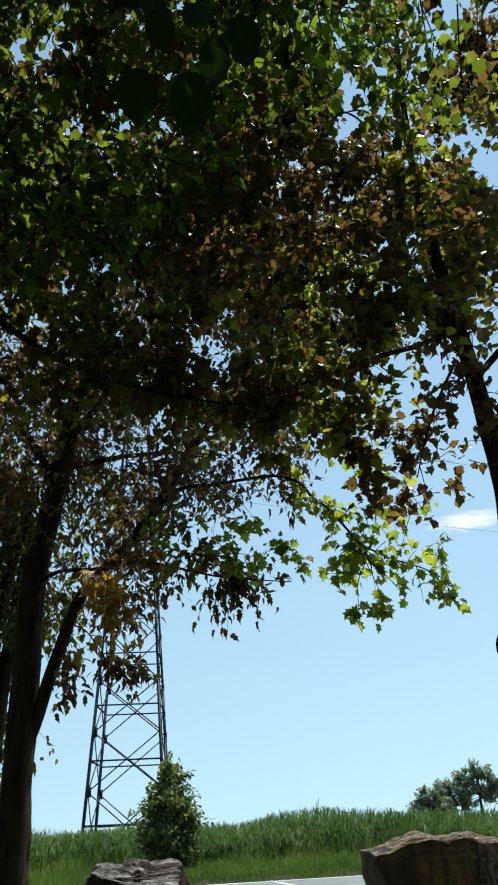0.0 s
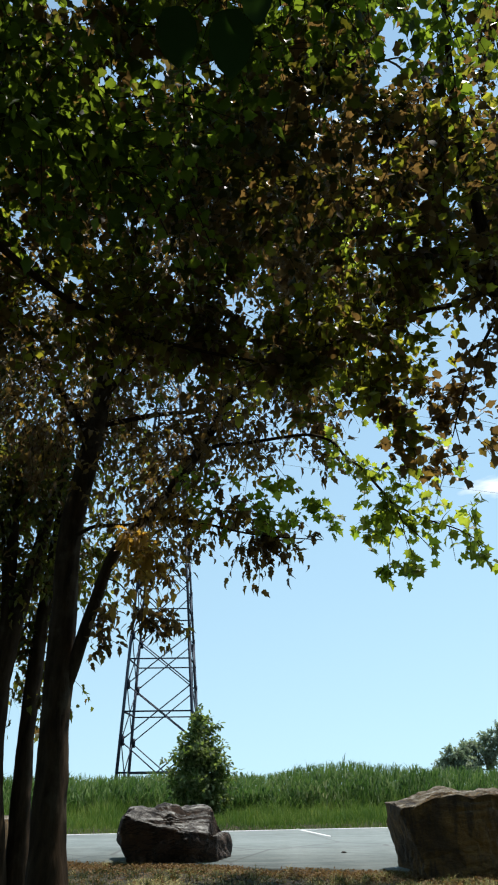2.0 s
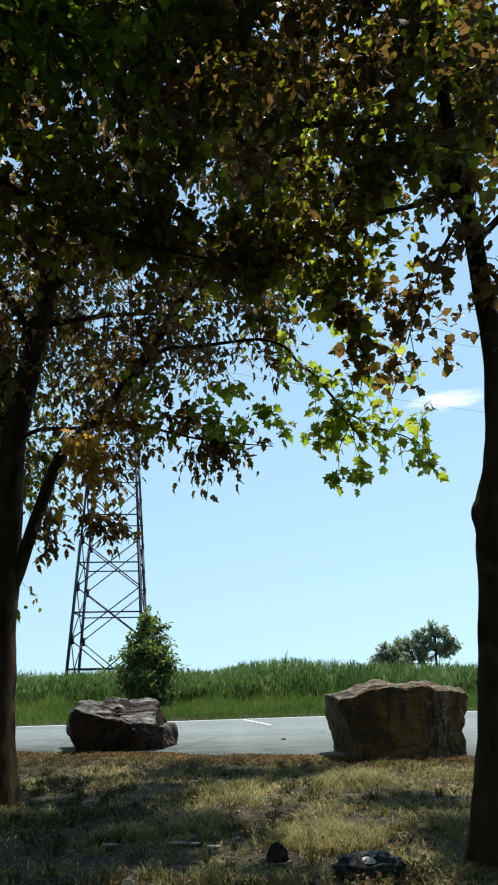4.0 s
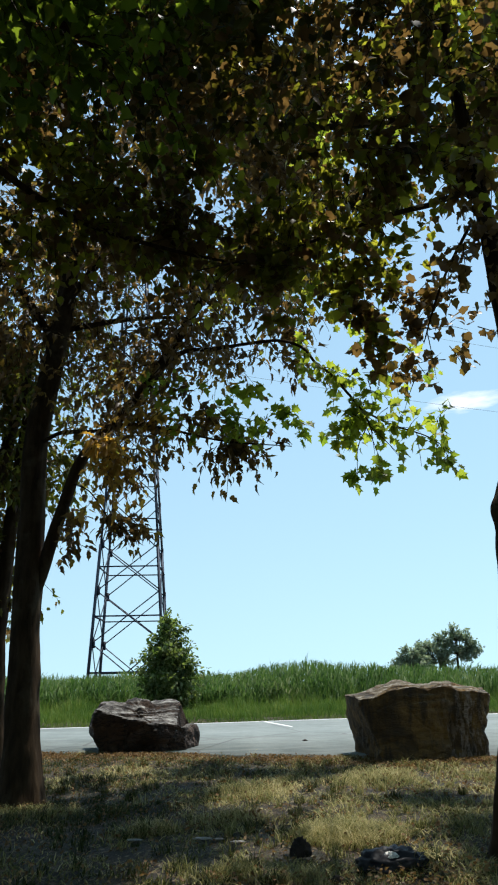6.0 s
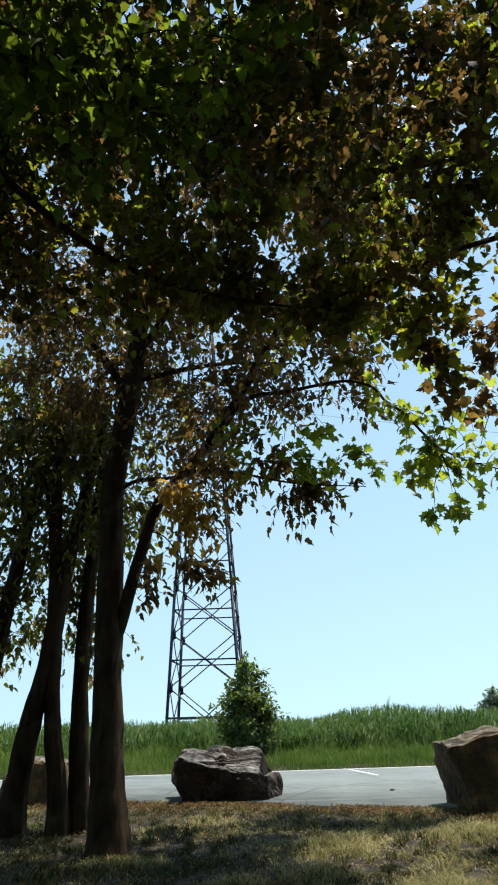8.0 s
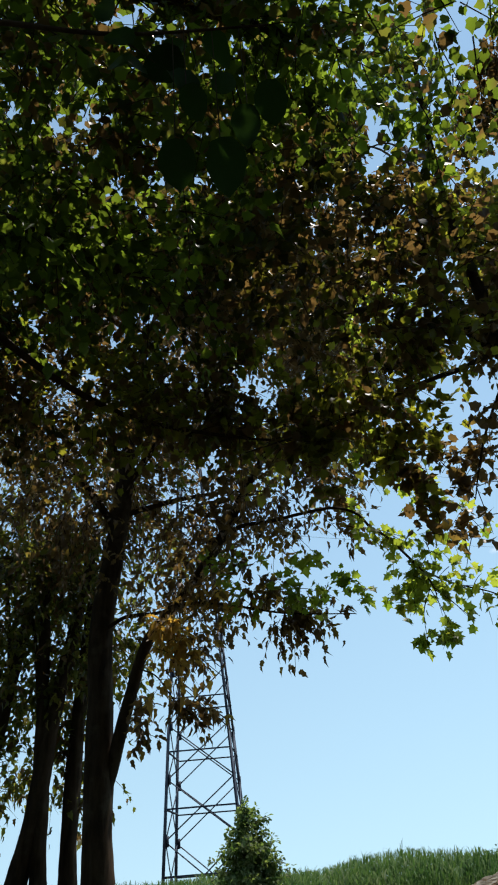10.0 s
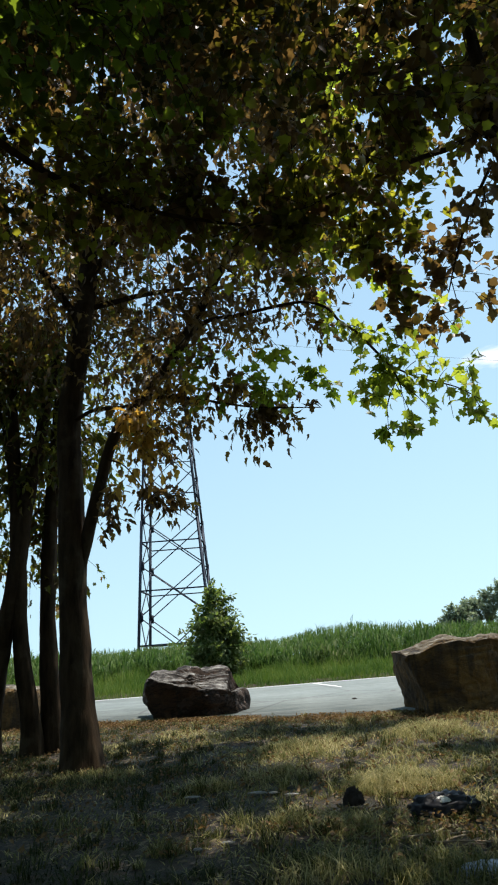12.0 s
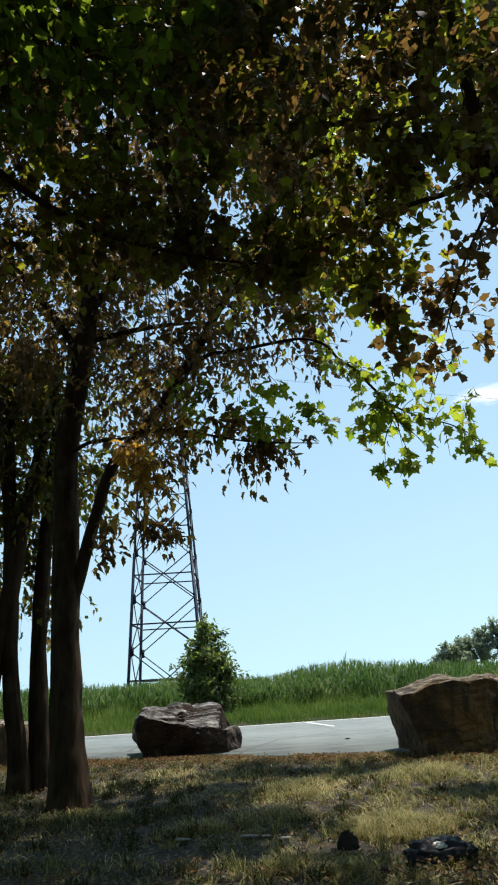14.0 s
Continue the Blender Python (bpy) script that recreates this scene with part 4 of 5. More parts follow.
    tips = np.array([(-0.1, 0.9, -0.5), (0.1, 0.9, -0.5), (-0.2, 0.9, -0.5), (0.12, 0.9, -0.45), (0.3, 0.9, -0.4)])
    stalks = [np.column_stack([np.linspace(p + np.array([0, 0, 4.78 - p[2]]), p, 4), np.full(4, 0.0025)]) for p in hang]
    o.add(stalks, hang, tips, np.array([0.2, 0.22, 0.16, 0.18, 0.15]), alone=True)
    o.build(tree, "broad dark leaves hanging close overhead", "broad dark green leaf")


def blocker_tree(x, y, seed):
    """One of the unseen trees added around the viewer to block sky light and keep the place in shade."""
    tree = thing("tree", (x, y, 0.0), "unseen tall dark tree added to block sky light", "tree", "roadside trees")
    limb(tree, "trunk", [(x, y, -0.3, 0.36), (x, y, 0.4, 0.26), (x + 0.2, y + 0.1, 3.0, 0.2), (x + 0.1, y, 7.5, 0.08)], 10)
    c = Crown(seed, PALMATE, M_LEAF_DARK, 0.46)
    c.clump((x, y, 6.5), (3.4, 3.0, 2.4), 140, 6, 1.0)
    c.clump((x, y, 2.6), (3.2, 2.2, 2.2), 120, 6, 1.0)
    c.build(tree, "dense dark green foliage")


main_tree()
right_tree()
# out-of-view trees, added only to shut out light from the sky
for i, (gx, gy) in enumerate(((-7.5, 3.0), (-6.5, -4.5), (-0.5, -8.0), (5.5, -5.5), (7.5, 1.5), (8.5, 7.0), (-10.5, 8.0))):
    blocker_tree(gx, gy, 81 + i)
stem_tree([(-5.3, 11.9, -0.3, 0.26), (-5.2, 11.8, 0.5, 0.2), (-4.98, 11.6, 1.54, 0.17), (-4.74, 11.5, 2.4, 0.15), (-4.53, 11.5, 3.9, 0.13), (-4.3, 11.5, 5.1, 0.11), (-3.9, 11.5, 7.2, 0.06)],
          "leaning dark tree stem in a group", 41, [((-3.9, 11.6, 7.6), (1.8, 1.3, 1.4), 120), ((-4.5, 11.8, 5.3), (1.1, 0.8, 0.7), 50)])
stem_tree([(-4.45, 11.75, -0.3, 0.22), (-4.46, 11.7, 0.4, 0.16), (-4.61, 11.6, 1.53, 0.13), (-4.63, 11.5, 2.7, 0.125), (-4.77, 11.5, 5.1, 0.1), (-4.9, 11.5, 7.5, 0.05)],
          "slim dark tree stem in a group", 42, [((-5.2, 11.5, 6.4), (1.5, 1.2, 1.3), 150), ((-5.0, 11.8, 4.4), (0.7, 0.6, 0.7), 44)])
stem_tree([(-4.2, 12.0, -0.3, 0.24), (-4.22, 12.0, 0.4, 0.18), (-4.3, 12.0, 1.8, 0.14), (-4.28, 12.0, 3.4, 0.13), (-4.2, 12.0, 4.8, 0.11), (-4.1, 12.0, 6.8, 0.05)],
          "rough dark tree stem with stray shoots", 43, [((-4.2, 12.4, 6.0), (1.3, 1.0, 1.2), 80), ((-4.42, 12.2, 3.1), (0.28, 0.3, 0.7), 9), ((-5.0, 12.6, 3.5), (0.9, 0.5, 0.7), 44)])
stem_tree([(-6.3, 12.4, -0.3, 0.26), (-6.2, 12.3, 0.5, 0.19), (-5.94, 12.0, 2.35, 0.15), (-5.65, 12.0, 4.18, 0.13), (-5.38, 12.0, 5.72, 0.1), (-5.0, 12.0, 8.0, 0.05)],
          "leaning dark tree at the end of the group", 44, [((-6.0, 12.0, 7.2), (2.0, 1.5, 1.8), 230), ((-6.3, 12.2, 4.6), (1.2, 0.8, 0.9), 100), ((-6.5, 12.5, 3.3), (0.9, 0.6, 0.7), 64)])
shade_tree()

# ---- bush and far trees ----
def bush():
    b = thing("bush", (-3.05, 26.0, 0.0), "bright green leafy bush at the field's edge", "bush")
    c = Crown(51, SIMPLE, M_LEAF_BUSH, 0.15)
    for i, (x, h) in enumerate(((-3.1, 3.3), (-3.35, 2.6), (-2.75, 2.6), (-2.3, 1.75), (-3.55, 1.7), (-3.0, 2.3))):
        path = limb(b, "stem", [(-3.05 + (x + 3.05) * 0.25, 26.0, 0, 0.04), (x * 0.6 - 3.05 * 0.4, 26.0 + 0.1 * (i % 3 - 1), h * 0.5, 0.03), (x, 26.0 + 0.2 * (i % 3 - 1), h, 0.01)], 6)
        c.along_limb(path, 40, 0.3, 14, 0.1, 0.8, 0.1, lift=0.3)
    c.clump((-3.05, 26.0, 1.35), (0.72, 0.7, 1.1), 420, 16, 0.3, 0.3, 0.15)
    c.clump((-3.08, 26.0, 2.5), (0.4, 0.4, 0.6), 120, 15, 0.25, 0.3, 0.15)
    c.clump((-2.5, 26.0, 0.95), (0.4, 0.4, 0.75), 70, 13, 0.35, 0.3, 0.15)
    c.build(b, "dense green leaves, some paler to stand for highlights")


def far_tree(x, y, h, trunk_h, lobes, label, seed):
    t = thing("tree", (x, y, 0.0), label, "tree", "far trees over the field")
    limb(t, "trunk", [(x, y, -0.3, 0.2), (x + 0.1, y, trunk_h * 0.6, 0.15), (x + 0.2, y, h * 0.75, 0.06)], 7)
    c = Crown(seed, SIMPLE, M_LEAF_FAR, 0.28)
    for dx, z, rx, rz, n in lobes:
        limb(t, "limb", [(x + 0.15, y, min(z - 0.4, trunk_h * 1.1), 0.05), (x + dx * 0.6, y, z - rz * 0.5, 0.035), (x + dx, y, z, 0.02)], 5)
        c.clump((x + dx, y, z), (rx * 1.3, rx * 1.1, rz * 1.2), n * 2, 10, 0.55, 0.1, 0.2)
    c.build(t, "small dark clumps of distant leaves")


bush()
def crown_lobes(seed, n, wide, z0, z1, size):
    """Small uneven foliage lobes for a distant crown."""
    r = np.random.default_rng(seed)
    out = []
    for _ in range(n):
        u = r.uniform(-1, 1)
        top = z0 + (z1 - z0) * (1 - 0.75 * u * u)
        out.append((u * wide, r.uniform(z0, top), size * r.uniform(0.7, 1.3), size * r.uniform(0.45, 0.8), 11))
    return out


far_tree(22.3, 80, 5.0, 2.4, crown_lobes(1, 22, 1.9, 2.5, 5.2, 0.55), "distant umbrella-crowned tree above the reeds", 61)
far_tree(19.8, 82, 4.5, 1.7, crown_lobes(2, 22, 1.7, 1.3, 4.4, 0.6), "distant rounded tree above the reeds", 62)
far_tree(17.4, 80, 3.6, 1.2, crown_lobes(3, 18, 1.8, 0.8, 3.7, 0.5), "small pale distant tree above the reeds", 63)

# ---- pylon ----
def pylon():
    cx, cy = -8.46, 50.15
    lean, yaw = -0.014, radians(2.9)
    half = lambda z: max(0.5, 2.53 - 0.055 * z)
    place = lambda sx, sy, z: Vector((cx + lean * (z - 7) + (sx * math.cos(yaw) - sy * math.sin(yaw)) * half(z), cy + (sx * math.sin(yaw) + sy * math.cos(yaw)) * half(z), z))
    p = thing("pylon", (cx, cy, 0.0), "grey steel lattice pylon standing behind reeds", "pylon")

    def bar(name, a, b, w, parent=p):
        """An angle-iron bar: two thin flanges at right angles."""
        d = (b - a).normalized()
        u = d.cross(Vector((0.3, 0.9, 0.2))).normalized(); v = d.cross(u)
        vs, fs = [], []
        for e in (u, v):
            o = v if e is u else u
            k = len(vs)
            for q in (a, b):
                vs += [q, q + e * w, q + e * w + o * 0.014, q + o * 0.014]
            fs += [(k + i, k + (i + 1) % 4, k + 4 + (i + 1) % 4, k + 4 + i) for i in range(4)] + [(k, k + 3, k + 2, k + 1), (k + 4, k + 5, k + 6, k + 7)]
        return child(name, mesh_of(name, [tuple(q) for q in vs], fs, M_STEEL), parent)

    corners = [(-1, -1), (1, -1), (1, 1), (-1, 1)]
    nodes = [-0.4, 3.37, 6.82, 10.05, 13.55, 16.7, 19.6, 22.3, 24.8, 27.1, 29.2, 31.2, 33.3]
    legs = []
    for sx, sy in corners:
        for z0, z1 in ((-0.4, 10.05), (10.05, 16.7), (16.7, 24.8), (24.8, 33.3)):
            leg = bar("leg", place(sx, sy, z0), place(sx, sy, z1), 0.23 if z0 < 10 else 0.18)
            legs.append((z0, z1, leg))
        for z in nodes[1:6]:
            q = place(sx, sy, z)
            leg = [k for a, b, k in legs[-4:] if a < z <= b][0]
            v = [(q.x - sx * 0.07 + i * 0.09, q.y + j * 0.03, q.z + k * 0.3) for i in (-1, 1) for j in (-1, 1) for k in (-1, 1)]
            child("gusset", mesh_of("gusset", v, [(0, 1, 3, 2), (4, 6, 7, 5), (0, 4, 5, 1), (2, 3, 7, 6), (0, 2, 6, 4), (1, 5, 7, 3)], M_STEEL), leg)
    for (ax, ay), (bx, by) in zip(corners, corners[1:] + corners[:1]):
        for z0, z1 in zip(nodes, nodes[1:]):
            zm = (z0 + z1) / 2
            w = 0.078 if z0 < 12 else 0.06
            if z0 > 1:
                bar("brace", place(ax, ay, z0), place(bx, by, z1), w)
                bar("brace", place(bx, by, z0), place(ax, ay, z1), w)
            else:
                mid = (place(ax, ay, zm) + place(bx, by, zm)) / 2
                bar("brace", mid, place(ax, ay, z1), w)
                bar("brace", mid, place(bx, by, z1), w)
                bar("brace", mid, place(ax, ay, z0), w)
                bar("brace", mid, place(bx, by, z0), w)
            bar("crossbar", place(ax, ay, zm), place(bx, by, zm), w * 1.15)
    for z in (25.6, 32.4):
        for s in (-1, 1):
            tip = Vector((cx + lean * z, cy + s * 3.6, z))
            for sx in (-1, 1):
                bar("arm", place(sx, s, z - 0.7), tip, 0.09)
                bar("arm", place(sx, s, z + 0.6), tip, 0.09)
    return cx + lean * 26, cy


px_, py_ = pylon()
for z, slope in ((25.2, 0.215), (32.2, 0.275)):
    s = np.linspace(0, 220, 60)
    path = np.column_stack([px_ + s, np.full(60, py_ - 3.6 + 3.5), z - slope * s + slope / 220 * s * s, np.full(60, 0.011)])
    tagged(new("power_cable", mesh_of("power_cable", *tube_arrays(path, 5), M_CABLE)), "thin grey power cable sagging from the pylon", "cable", "power cables")

# ---- grass and reeds ----
def blades(rng, x, y, z, h, w, lean, mat, name, label, category, bend=0.5, wind=(0.0, 0.0)):
    """Curved grass blades of five places and three faces each."""
    n = len(x)
    ang = rng.uniform(0, 2 * np.pi, n)
    side = np.column_stack([np.cos(ang), np.sin(ang), np.zeros(n)])
    lean_d = np.column_stack([np.cos(ang + 1.57), np.sin(ang + 1.57), np.zeros(n)]) * (lean * rng.uniform(0.2, 1.0, n))[:, None] + np.array([wind[0], wind[1], 0])
    p0 = np.column_stack([x, y, z])
    hh = h[:, None]
    mid = p0 + np.array([0, 0, 1.0]) * hh * 0.55 + lean_d * hh * 0.3
    tip = p0 + np.array([0, 0, 1.0]) * hh * (1 - 0.25 * bend) + lean_d * hh
    ww = w[:, None] * 0.5
    v = np.stack([p0 - side * ww, p0 + side * ww, mid + side * ww * 0.8, mid - side * ww * 0.8, tip], 1).reshape(-1, 3)
    f = np.array([(0, 1, 2), (0, 2, 3), (3, 2, 4)])[None] + (np.arange(n) * 5)[:, None, None]
    return tagged(new(name, mesh_of(name, v, f.reshape(-1, 3), mat)), label, category, kind="stuff")


def lawn_points(rng, n, x0, x1, y0, y1, power=1.0):
    y = y0 + (y1 - y0) * rng.uniform(0, 1, n) ** power
    x = rng.uniform(x0, x1, n)
    ok = y < 13.95 - 0.29 * x + rng.normal(0, 0.10, n)
    return x[ok], y[ok]


rng = np.random.default_rng(71)
x, y = lawn_points(rng, 170000, -7.5, 6.0, 3.0, 16.0, 1.3)
clumpy = np.array([noise.noise((a * 1.3, b * 1.3, 0.7)) + 0.5 * noise.noise((a * 4, b * 4, 2.0)) for a, b in zip(x, y)])
ok = clumpy + rng.normal(0, 0.22, len(x)) > -0.2
x, y, clumpy = x[ok], y[ok], clumpy[ok]
z = np.array([ground_height(a, b) for a, b in zip(x, y)]) - 0.004
h = (0.04 + 0.075 * np.clip(clumpy + 0.3, 0.12, 1.2)) * rng.uniform(0.5, 1.4, len(x))
w = 0.0075 * rng.uniform(0.7, 1.7, len(x))
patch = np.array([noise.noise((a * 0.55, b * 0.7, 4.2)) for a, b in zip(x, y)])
# greener to the left, where the darker blades also stand in for shade
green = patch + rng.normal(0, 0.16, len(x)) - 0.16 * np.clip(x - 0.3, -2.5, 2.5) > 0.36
# sparse dry grass at the near left, thinned further to deepen the shade
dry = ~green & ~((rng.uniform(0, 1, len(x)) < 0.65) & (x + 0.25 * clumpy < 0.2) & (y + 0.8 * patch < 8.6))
blades(rng, x[dry], y[dry], z[dry], h[dry] * 0.7, w[dry] * 1.3, 3.2, M_GRASS, "lawn_grass", "short dry straw-coloured lawn grass", "grass")
blades(rng, x[green], y[green], z[green], h[green] * 0.9, w[green] * 1.2, 2.6, M_GREEN_DARKENED, "lawn_grass", "short green lawn grass, darkened to deepen the shade under the trees", "grass")
# taller pale tufts
for tx, ty, r, n in ((0.9, 7.3, 0.45, 4600), (-0.1, 9.9, 0.5, 1200), (1.7, 10.6, 0.55, 1500), (0.9, 4.8, 0.4, 1100), (-1.1, 7.95, 0.28, 900), (1.7, 13.15, 0.25, 700), (-3.3, 14.75, 0.25, 700), (0.35, 5.9, 0.2, 500), (-0.2, 6.1, 0.22, 450), (-0.3, 8.2, 0.35, 800), (1.9, 11.2, 0.4, 900), (0.1, 4.9, 0.35, 700), (-1.1, 5.6, 0.12, 160), (-2.7, 9.3, 0.5, 900)):
    a, rr = rng.uniform(0, 6.283, n), r * np.sqrt(rng.uniform(0, 1, n))
    x, y = tx + rr * np.cos(a) * 1.3, ty + rr * np.sin(a)
    z = np.array([ground_height(i, j) for i, j in zip(x, y)]) - 0.004
    blades(rng, x, y, z, 0.16 * rng.uniform(0.4, 1.2, n) * (1.1 - rr / r * 0.5), 0.006 * rng.uniform(0.7, 1.4, n), 1.9, M_GRASS, "grass_tuft", "taller tuft of pale dry grass on the lawn", "grass")

n = 22000
x, y = rng.uniform(-9, 9, n), rng.uniform(-6, 3.2, n)
z = np.array([ground_height(a, b) for a, b in zip(x, y)]) - 0.004
blades(rng, x, y, z, 0.07 * rng.uniform(0.5, 1.5, n), 0.012 * rng.uniform(0.7, 1.6, n), 1.5, M_GRASS, "lawn_grass", "thin dry lawn grass in deep shade", "grass")
n = 1300
cx, cy = lawn_points(rng, n, -6.5, 5.5, 3.6, 15.5, 1.3)
r0 = rng.uniform(0.03, 0.11, len(cx)); tall = rng.uniform(0.06, 0.19, len(cx))
k = 36
i = np.repeat(np.arange(len(cx)), k)
a, rr = rng.uniform(0, 6.283, len(i)), np.sqrt(rng.uniform(0, 1, len(i)))
x, y = cx[i] + r0[i] * rr * np.cos(a) * 1.3, cy[i] + r0[i] * rr * np.sin(a)
z = np.array([ground_height(p, q) for p, q in zip(x, y)]) - 0.004
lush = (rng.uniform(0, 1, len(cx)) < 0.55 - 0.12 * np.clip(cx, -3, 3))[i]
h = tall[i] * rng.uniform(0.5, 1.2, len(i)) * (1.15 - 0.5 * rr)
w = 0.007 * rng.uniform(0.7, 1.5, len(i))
for pick, mat, label in ((lush, M_GREEN_DARKENED, "small tufts of green grass on the lawn"), (~lush, M_GRASS, "small tufts of pale dry grass on the lawn")):
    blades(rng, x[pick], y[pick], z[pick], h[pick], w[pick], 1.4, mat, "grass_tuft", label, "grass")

n = 56000
x = rng.uniform(-14, 14, n); y = ROAD_FAR(x) + 0.12 + rng.uniform(0, 1, n) ** 1.2 * 6.5
h = (0.06 + 0.085 * np.clip(y - ROAD_FAR(x), 0, 7)) * rng.uniform(0.5, 1.5, n) * np.array([1 + 0.8 * noise.noise((a * 0.9, b * 0.9, 7.0)) for a, b in zip(x, y)])
z = np.array([ground_height(a, b) for a, b in zip(x, y)])
blades(rng, x, y, z, h, 0.012 * rng.uniform(0.7, 1.6, n), 0.7, M_VERGE, "verge_grass", "bright green mown verge grass beside the road", "grass")


def reeds():
    n = 7000
    x = rng.uniform(-19, 24, n); y = 27.8 + 0.1 * x + rng.uniform(0, 1, n) ** 1.6 * 16
    rise = 1.44 + 0.42 * np.exp(-((x - 3.2) / 3.6) ** 2) + 0.1 * np.sin(x * 0.9) + 0.06 * np.sin(x * 2.7 + 1)
    front = np.clip((y - 27.8 - 0.1 * x) / 1.5, 0, 1)
    h = rise * (0.62 + 0.38 * front) * rng.uniform(0.9, 1.08, n)
    h[rng.uniform(0, 1, n) < 0.02] *= 1.12
    h *= 1 + 0.12 * np.array([noise.noise((a * 0.9, b * 0.9, 5.0)) for a, b in zip(x, y)])
    xs, ys, zs, hs, ws = [x], [y], [np.zeros(n) - 0.02], [h], [np.full(n, 0.016)]
    for k in range(9):
        up = rng.uniform(0.15, 0.95, n)
        xs.append(x + rng.normal(0, 0.06, n)); ys.append(y + rng.normal(0, 0.06, n)); zs.append(h * up * 0.86)
        hs.append(rng.uniform(0.16, 0.42, n)); ws.append(rng.uniform(0.025, 0.06, n))
    x, y, z, h, w = (np.concatenate(a) for a in (xs, ys, zs, hs, ws))
    lean = np.concatenate([np.full(n, 0.15), rng.uniform(0.5, 1.9, 9 * n)])
    blades(rng, x, y, z, h, w, lean, M_REED, "reed_bed", "tall green reed bed with feathery uneven tops", "reeds", 0.6, (0.12, 0.0))
    # feathery plumes on some stems
    m = 700
    px2 = rng.uniform(-16, 20, m); py2 = 29 + 0.1 * px2 + rng.uniform(0, 8, m)
    top = 1.26 + 0.42 * np.exp(-((px2 - 3.2) / 3.6) ** 2) + 0.1 * np.sin(px2 * 0.9)
    k = 12
    a = np.repeat(np.arange(m), k)
    u = rng.uniform(0, 1, m * k)
    xx = px2[a] + rng.normal(0, 0.02, m * k) + u * 0.05; yy = py2[a] + rng.normal(0, 0.02, m * k)
    blades(rng, xx, yy, top[a] - 0.16 + u * 0.22, 0.1 * rng.uniform(0.6, 1.2, m * k), np.full(m * k, 0.012), 0.7, M_REED, "reed_plumes", "pale feathery reed plumes above the bed", "reeds", 0.4, (0.25, 0))


reeds()

# ---- litter on the lawn ----
def crumpled(name, centre, size, mat, label, category, seed, lumps=3.0, depth=0.35):
    """A crumpled soft thing lying on the ground: a dome pulled into folds."""
    bm = bmesh.new()
    bmesh.ops.create_icosphere(bm, subdivisions=4, radius=1)
    off = Vector((seed, seed * 0.7, 0))
    for v in bm.verts:
        d = v.co.copy()
        f = 1 + depth * (1 - 2 * abs(noise.noise(d * lumps + off))) * 0.6 + depth * 0.5 * noise.noise(d * lumps * 2.7 + off)
        q = Vector((d.x * size[0], d.y * size[1], max(d.z, -0.12) * size[2])) * f
        v.co = Vector(centre) + q
    me = bpy.data.meshes.new(name)
    bm.to_mesh(me); bm.free()
    me.polygons.foreach_set("use_smooth", np.ones(len(me.polygons), bool))
    me.materials.append(mat)
    return tagged(new(name, me), label, category)


def on_lawn(x, y, up=0.0):
    return (x, y, ground_height(x, y) + up)


crumpled("plastic_bag", on_lawn(1.1, 6.22, 0.03), (0.23, 0.15, 0.11), M_BAG, "crumpled black plastic bag lying on the grass", "litter", 2, 2.4, 0.55)
# small pale lump added as the highlight on a fold of the bag
crumpled("bag_highlight", on_lawn(1.08, 6.12, 0.12), (0.045, 0.02, 0.03), M_FOLD_LIGHT, "pale lump standing in for a fold highlight on the black bag", "litter", 5, 3.5, 0.7)
crumpled("plastic_sheet", on_lawn(1.13, 4.84, 0.01), (0.2, 0.13, 0.04), M_BLUE, "crumpled blue-grey plastic sheet on the grass", "litter", 9)
crumpled("earth_clod", on_lawn(0.38, 6.52, 0.05), (0.075, 0.06, 0.1), M_CLOD, "dark clod of earth on the grass", "clod", 4, 2.6, 0.5)
crumpled("earth_clod", on_lawn(0.62, 5.86, 0.02), (0.05, 0.04, 0.04), M_CLOD, "small dark clod of earth on the grass", "clod", 6, 2.2, 0.25)
for i, (sx, sy, ln) in enumerate(((0.68, 9.95, 0.035), (-0.52, 7.4, 0.085), (-0.36, 7.36, 0.06), (-0.17, 7.18, 0.06), (-1.2, 7.56, 0.075), (-2.57, 9.7, 0.03), (-0.64, 5.71, 0.045), (-0.86, 5.61, 0.03))):
    crumpled("paper_scrap", on_lawn(sx, sy, 0.02), (ln, 0.35 * ln + 0.008, 0.01), M_SCRAP, "small pale scrap lying in the grass", "litter", i + 20, 5)



def sticks():
    for i in range(26):
        x0, y0 = rng.uniform(0.2, 2.0), rng.normal(5.6, 0.25)
        a, ln = rng.normal(0.0, 0.5), rng.uniform(0.12, 0.45)
        pts = [(x0 + math.cos(a) * ln * s, y0 + math.sin(a) * ln * s, ground_height(x0, y0) + 0.012 + 0.012 * math.sin(3 * s), 0.008 * (1.2 - 0.6 * s)) for s in (0, 0.4, 0.75, 1)]
        v, f = tube_arrays(curve_points(pts, 3), 6)
        tagged(new("stick", mesh_of("stick", v, f, M_STICK)), "short dry stick lying on the lawn", "stick", "sticks on the lawn")


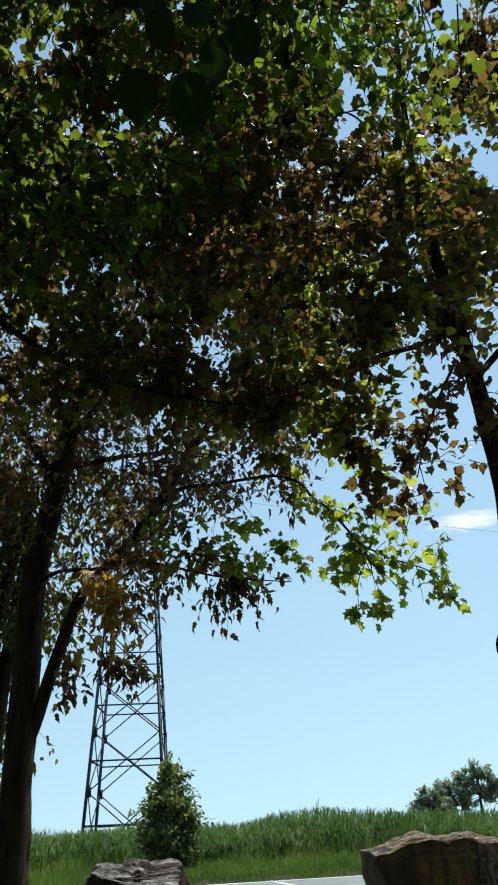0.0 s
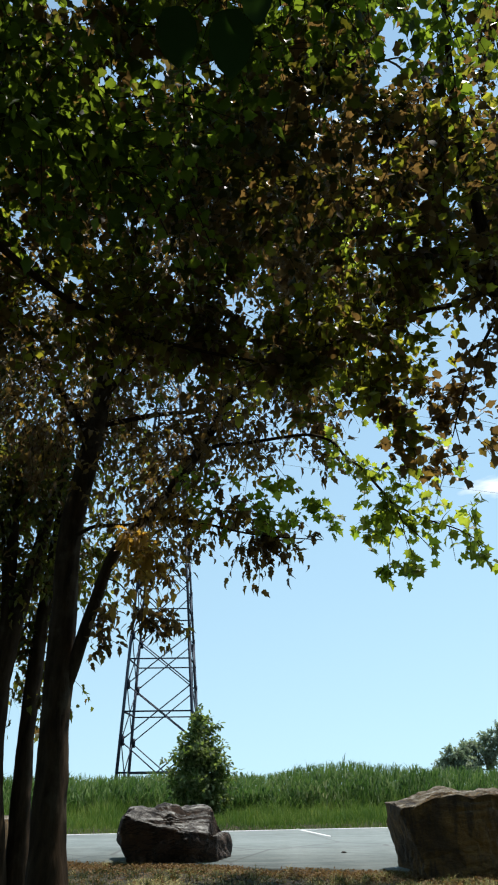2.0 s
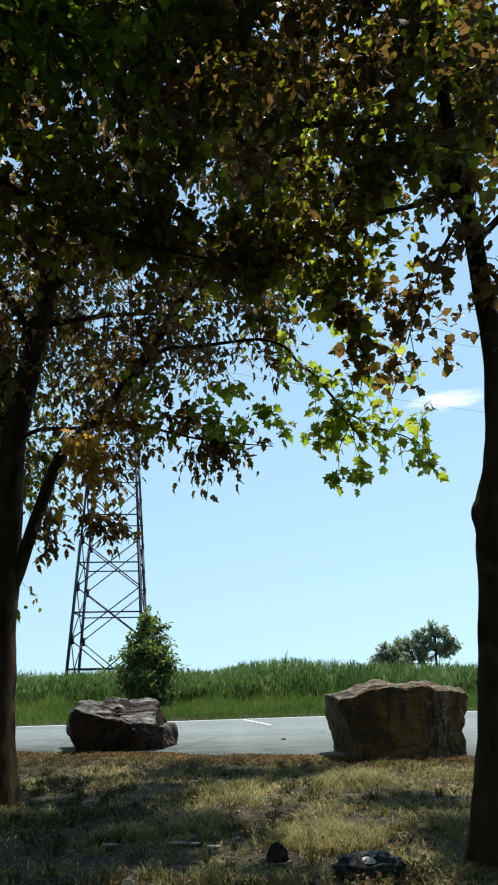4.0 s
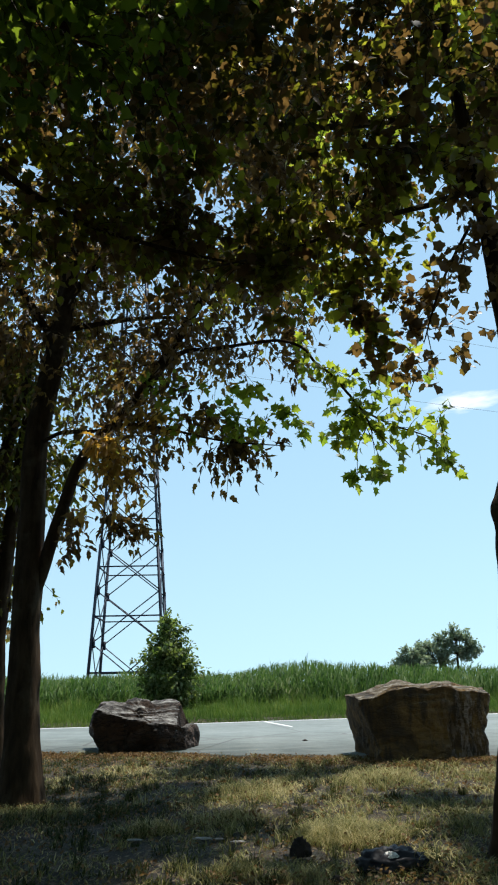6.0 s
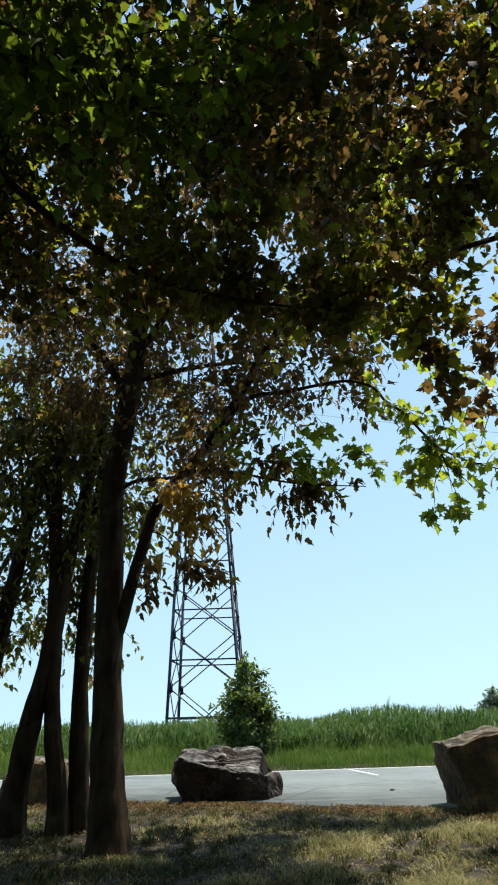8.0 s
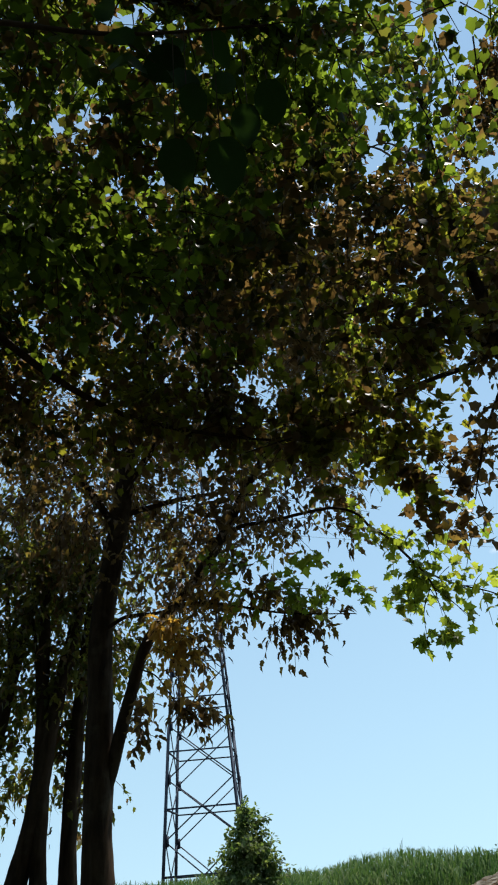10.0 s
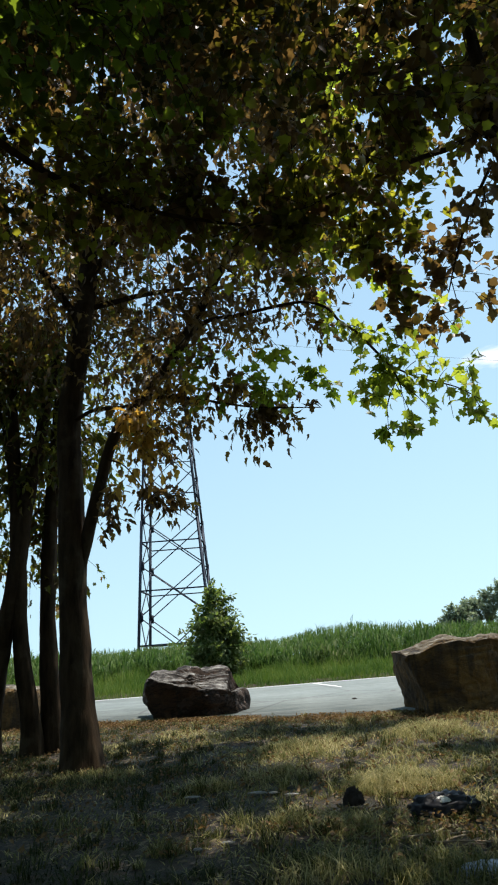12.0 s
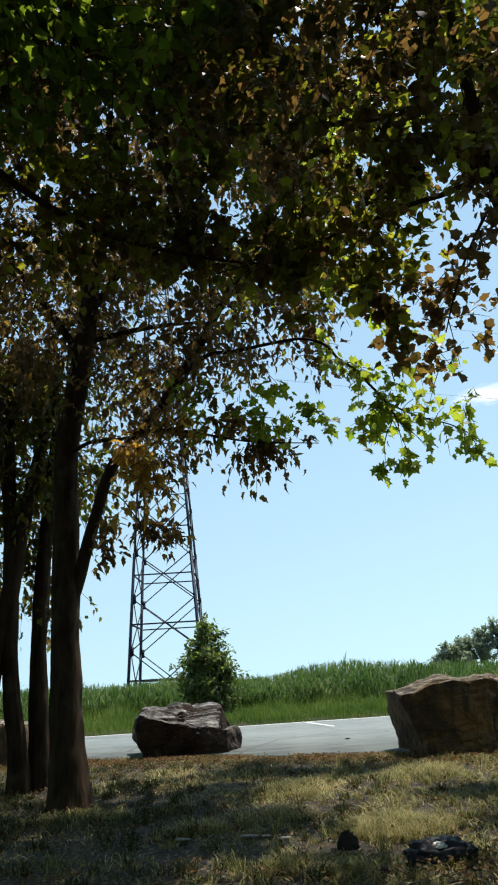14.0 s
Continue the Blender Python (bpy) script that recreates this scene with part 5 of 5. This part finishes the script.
def fallen_leaves():
    n = 260
    x = rng.uniform(-5, 4.5, n); y = np.where(rng.uniform(0, 1, n) < 0.6, 13.9 - 0.29 * x - np.abs(rng.normal(0, 0.7, n)), rng.uniform(4, 13, n))
    tv, tf = PALMATE
    shapes = [mesh_of("fallen_leaf", tv * np.array([1, 1, b]), tf, M_DEAD) for b in (0.8, 1.5, -1.2)]
    for i in range(n):
        m = pose(x[i], y[i], ground_height(x[i], y[i]) + 0.05, rng.normal(0, 22), rng.normal(0, 22), rng.uniform(0, 360)) @ Matrix.Scale(rng.uniform(0.035, 0.075), 4)
        ob = new("fallen_leaf", shapes[i % 3])
        ob.matrix_world = m
        tagged(ob, "curled brown fallen leaf on dry grass", "leaf", "fallen leaves on the lawn")


def leaf_litter():
    """Brown crumbled leaves that gather along the road's edge and thin out over the lawn."""
    n = 31000
    x = rng.uniform(-8, 6, n)
    y = ROAD_NEAR(x) + 0.05 - np.where(rng.uniform(0, 1, n) < 0.55, np.abs(rng.normal(0, 0.7, n)), rng.uniform(0, 9, n))
    x[:500] = rng.normal(1.0, 0.7, 500); y[:500] = rng.normal(5.75, 0.22, 500)
    keep = np.array([noise.noise((a * 1.1, b * 2.0, 9.0)) for a, b in zip(x, y)]) + rng.normal(0, 0.25, n) > -0.15
    x, y = x[keep], y[keep]
    pos = np.column_stack([x, y, [ground_height(a, b) for a, b in zip(x, y)]]) + np.array([0, 0, 1]) * rng.uniform(0.03, 0.09, (len(x), 1))
    along = np.column_stack([rng.normal(0, 1, (len(x), 2)), rng.normal(0, 0.25, len(x))])
    v, f = leaf_cloud(MAPLE, pos, leaf_frames(pos, along, rng), rng.uniform(0.02, 0.055, len(x)))
    tagged(new("leaf_litter", mesh_of("leaf_litter", v, f, M_DEAD)), "brown dead leaves strewn along the road's edge", "leaf litter", kind="stuff")


crumpled("earth_clod", (1.10, 16.29, 0.01), (0.05, 0.04, 0.02), M_CLOD, "small dark clod lying on the road", "clod", 8, 2.2, 0.25)
sticks()
fallen_leaves()
leaf_litter()
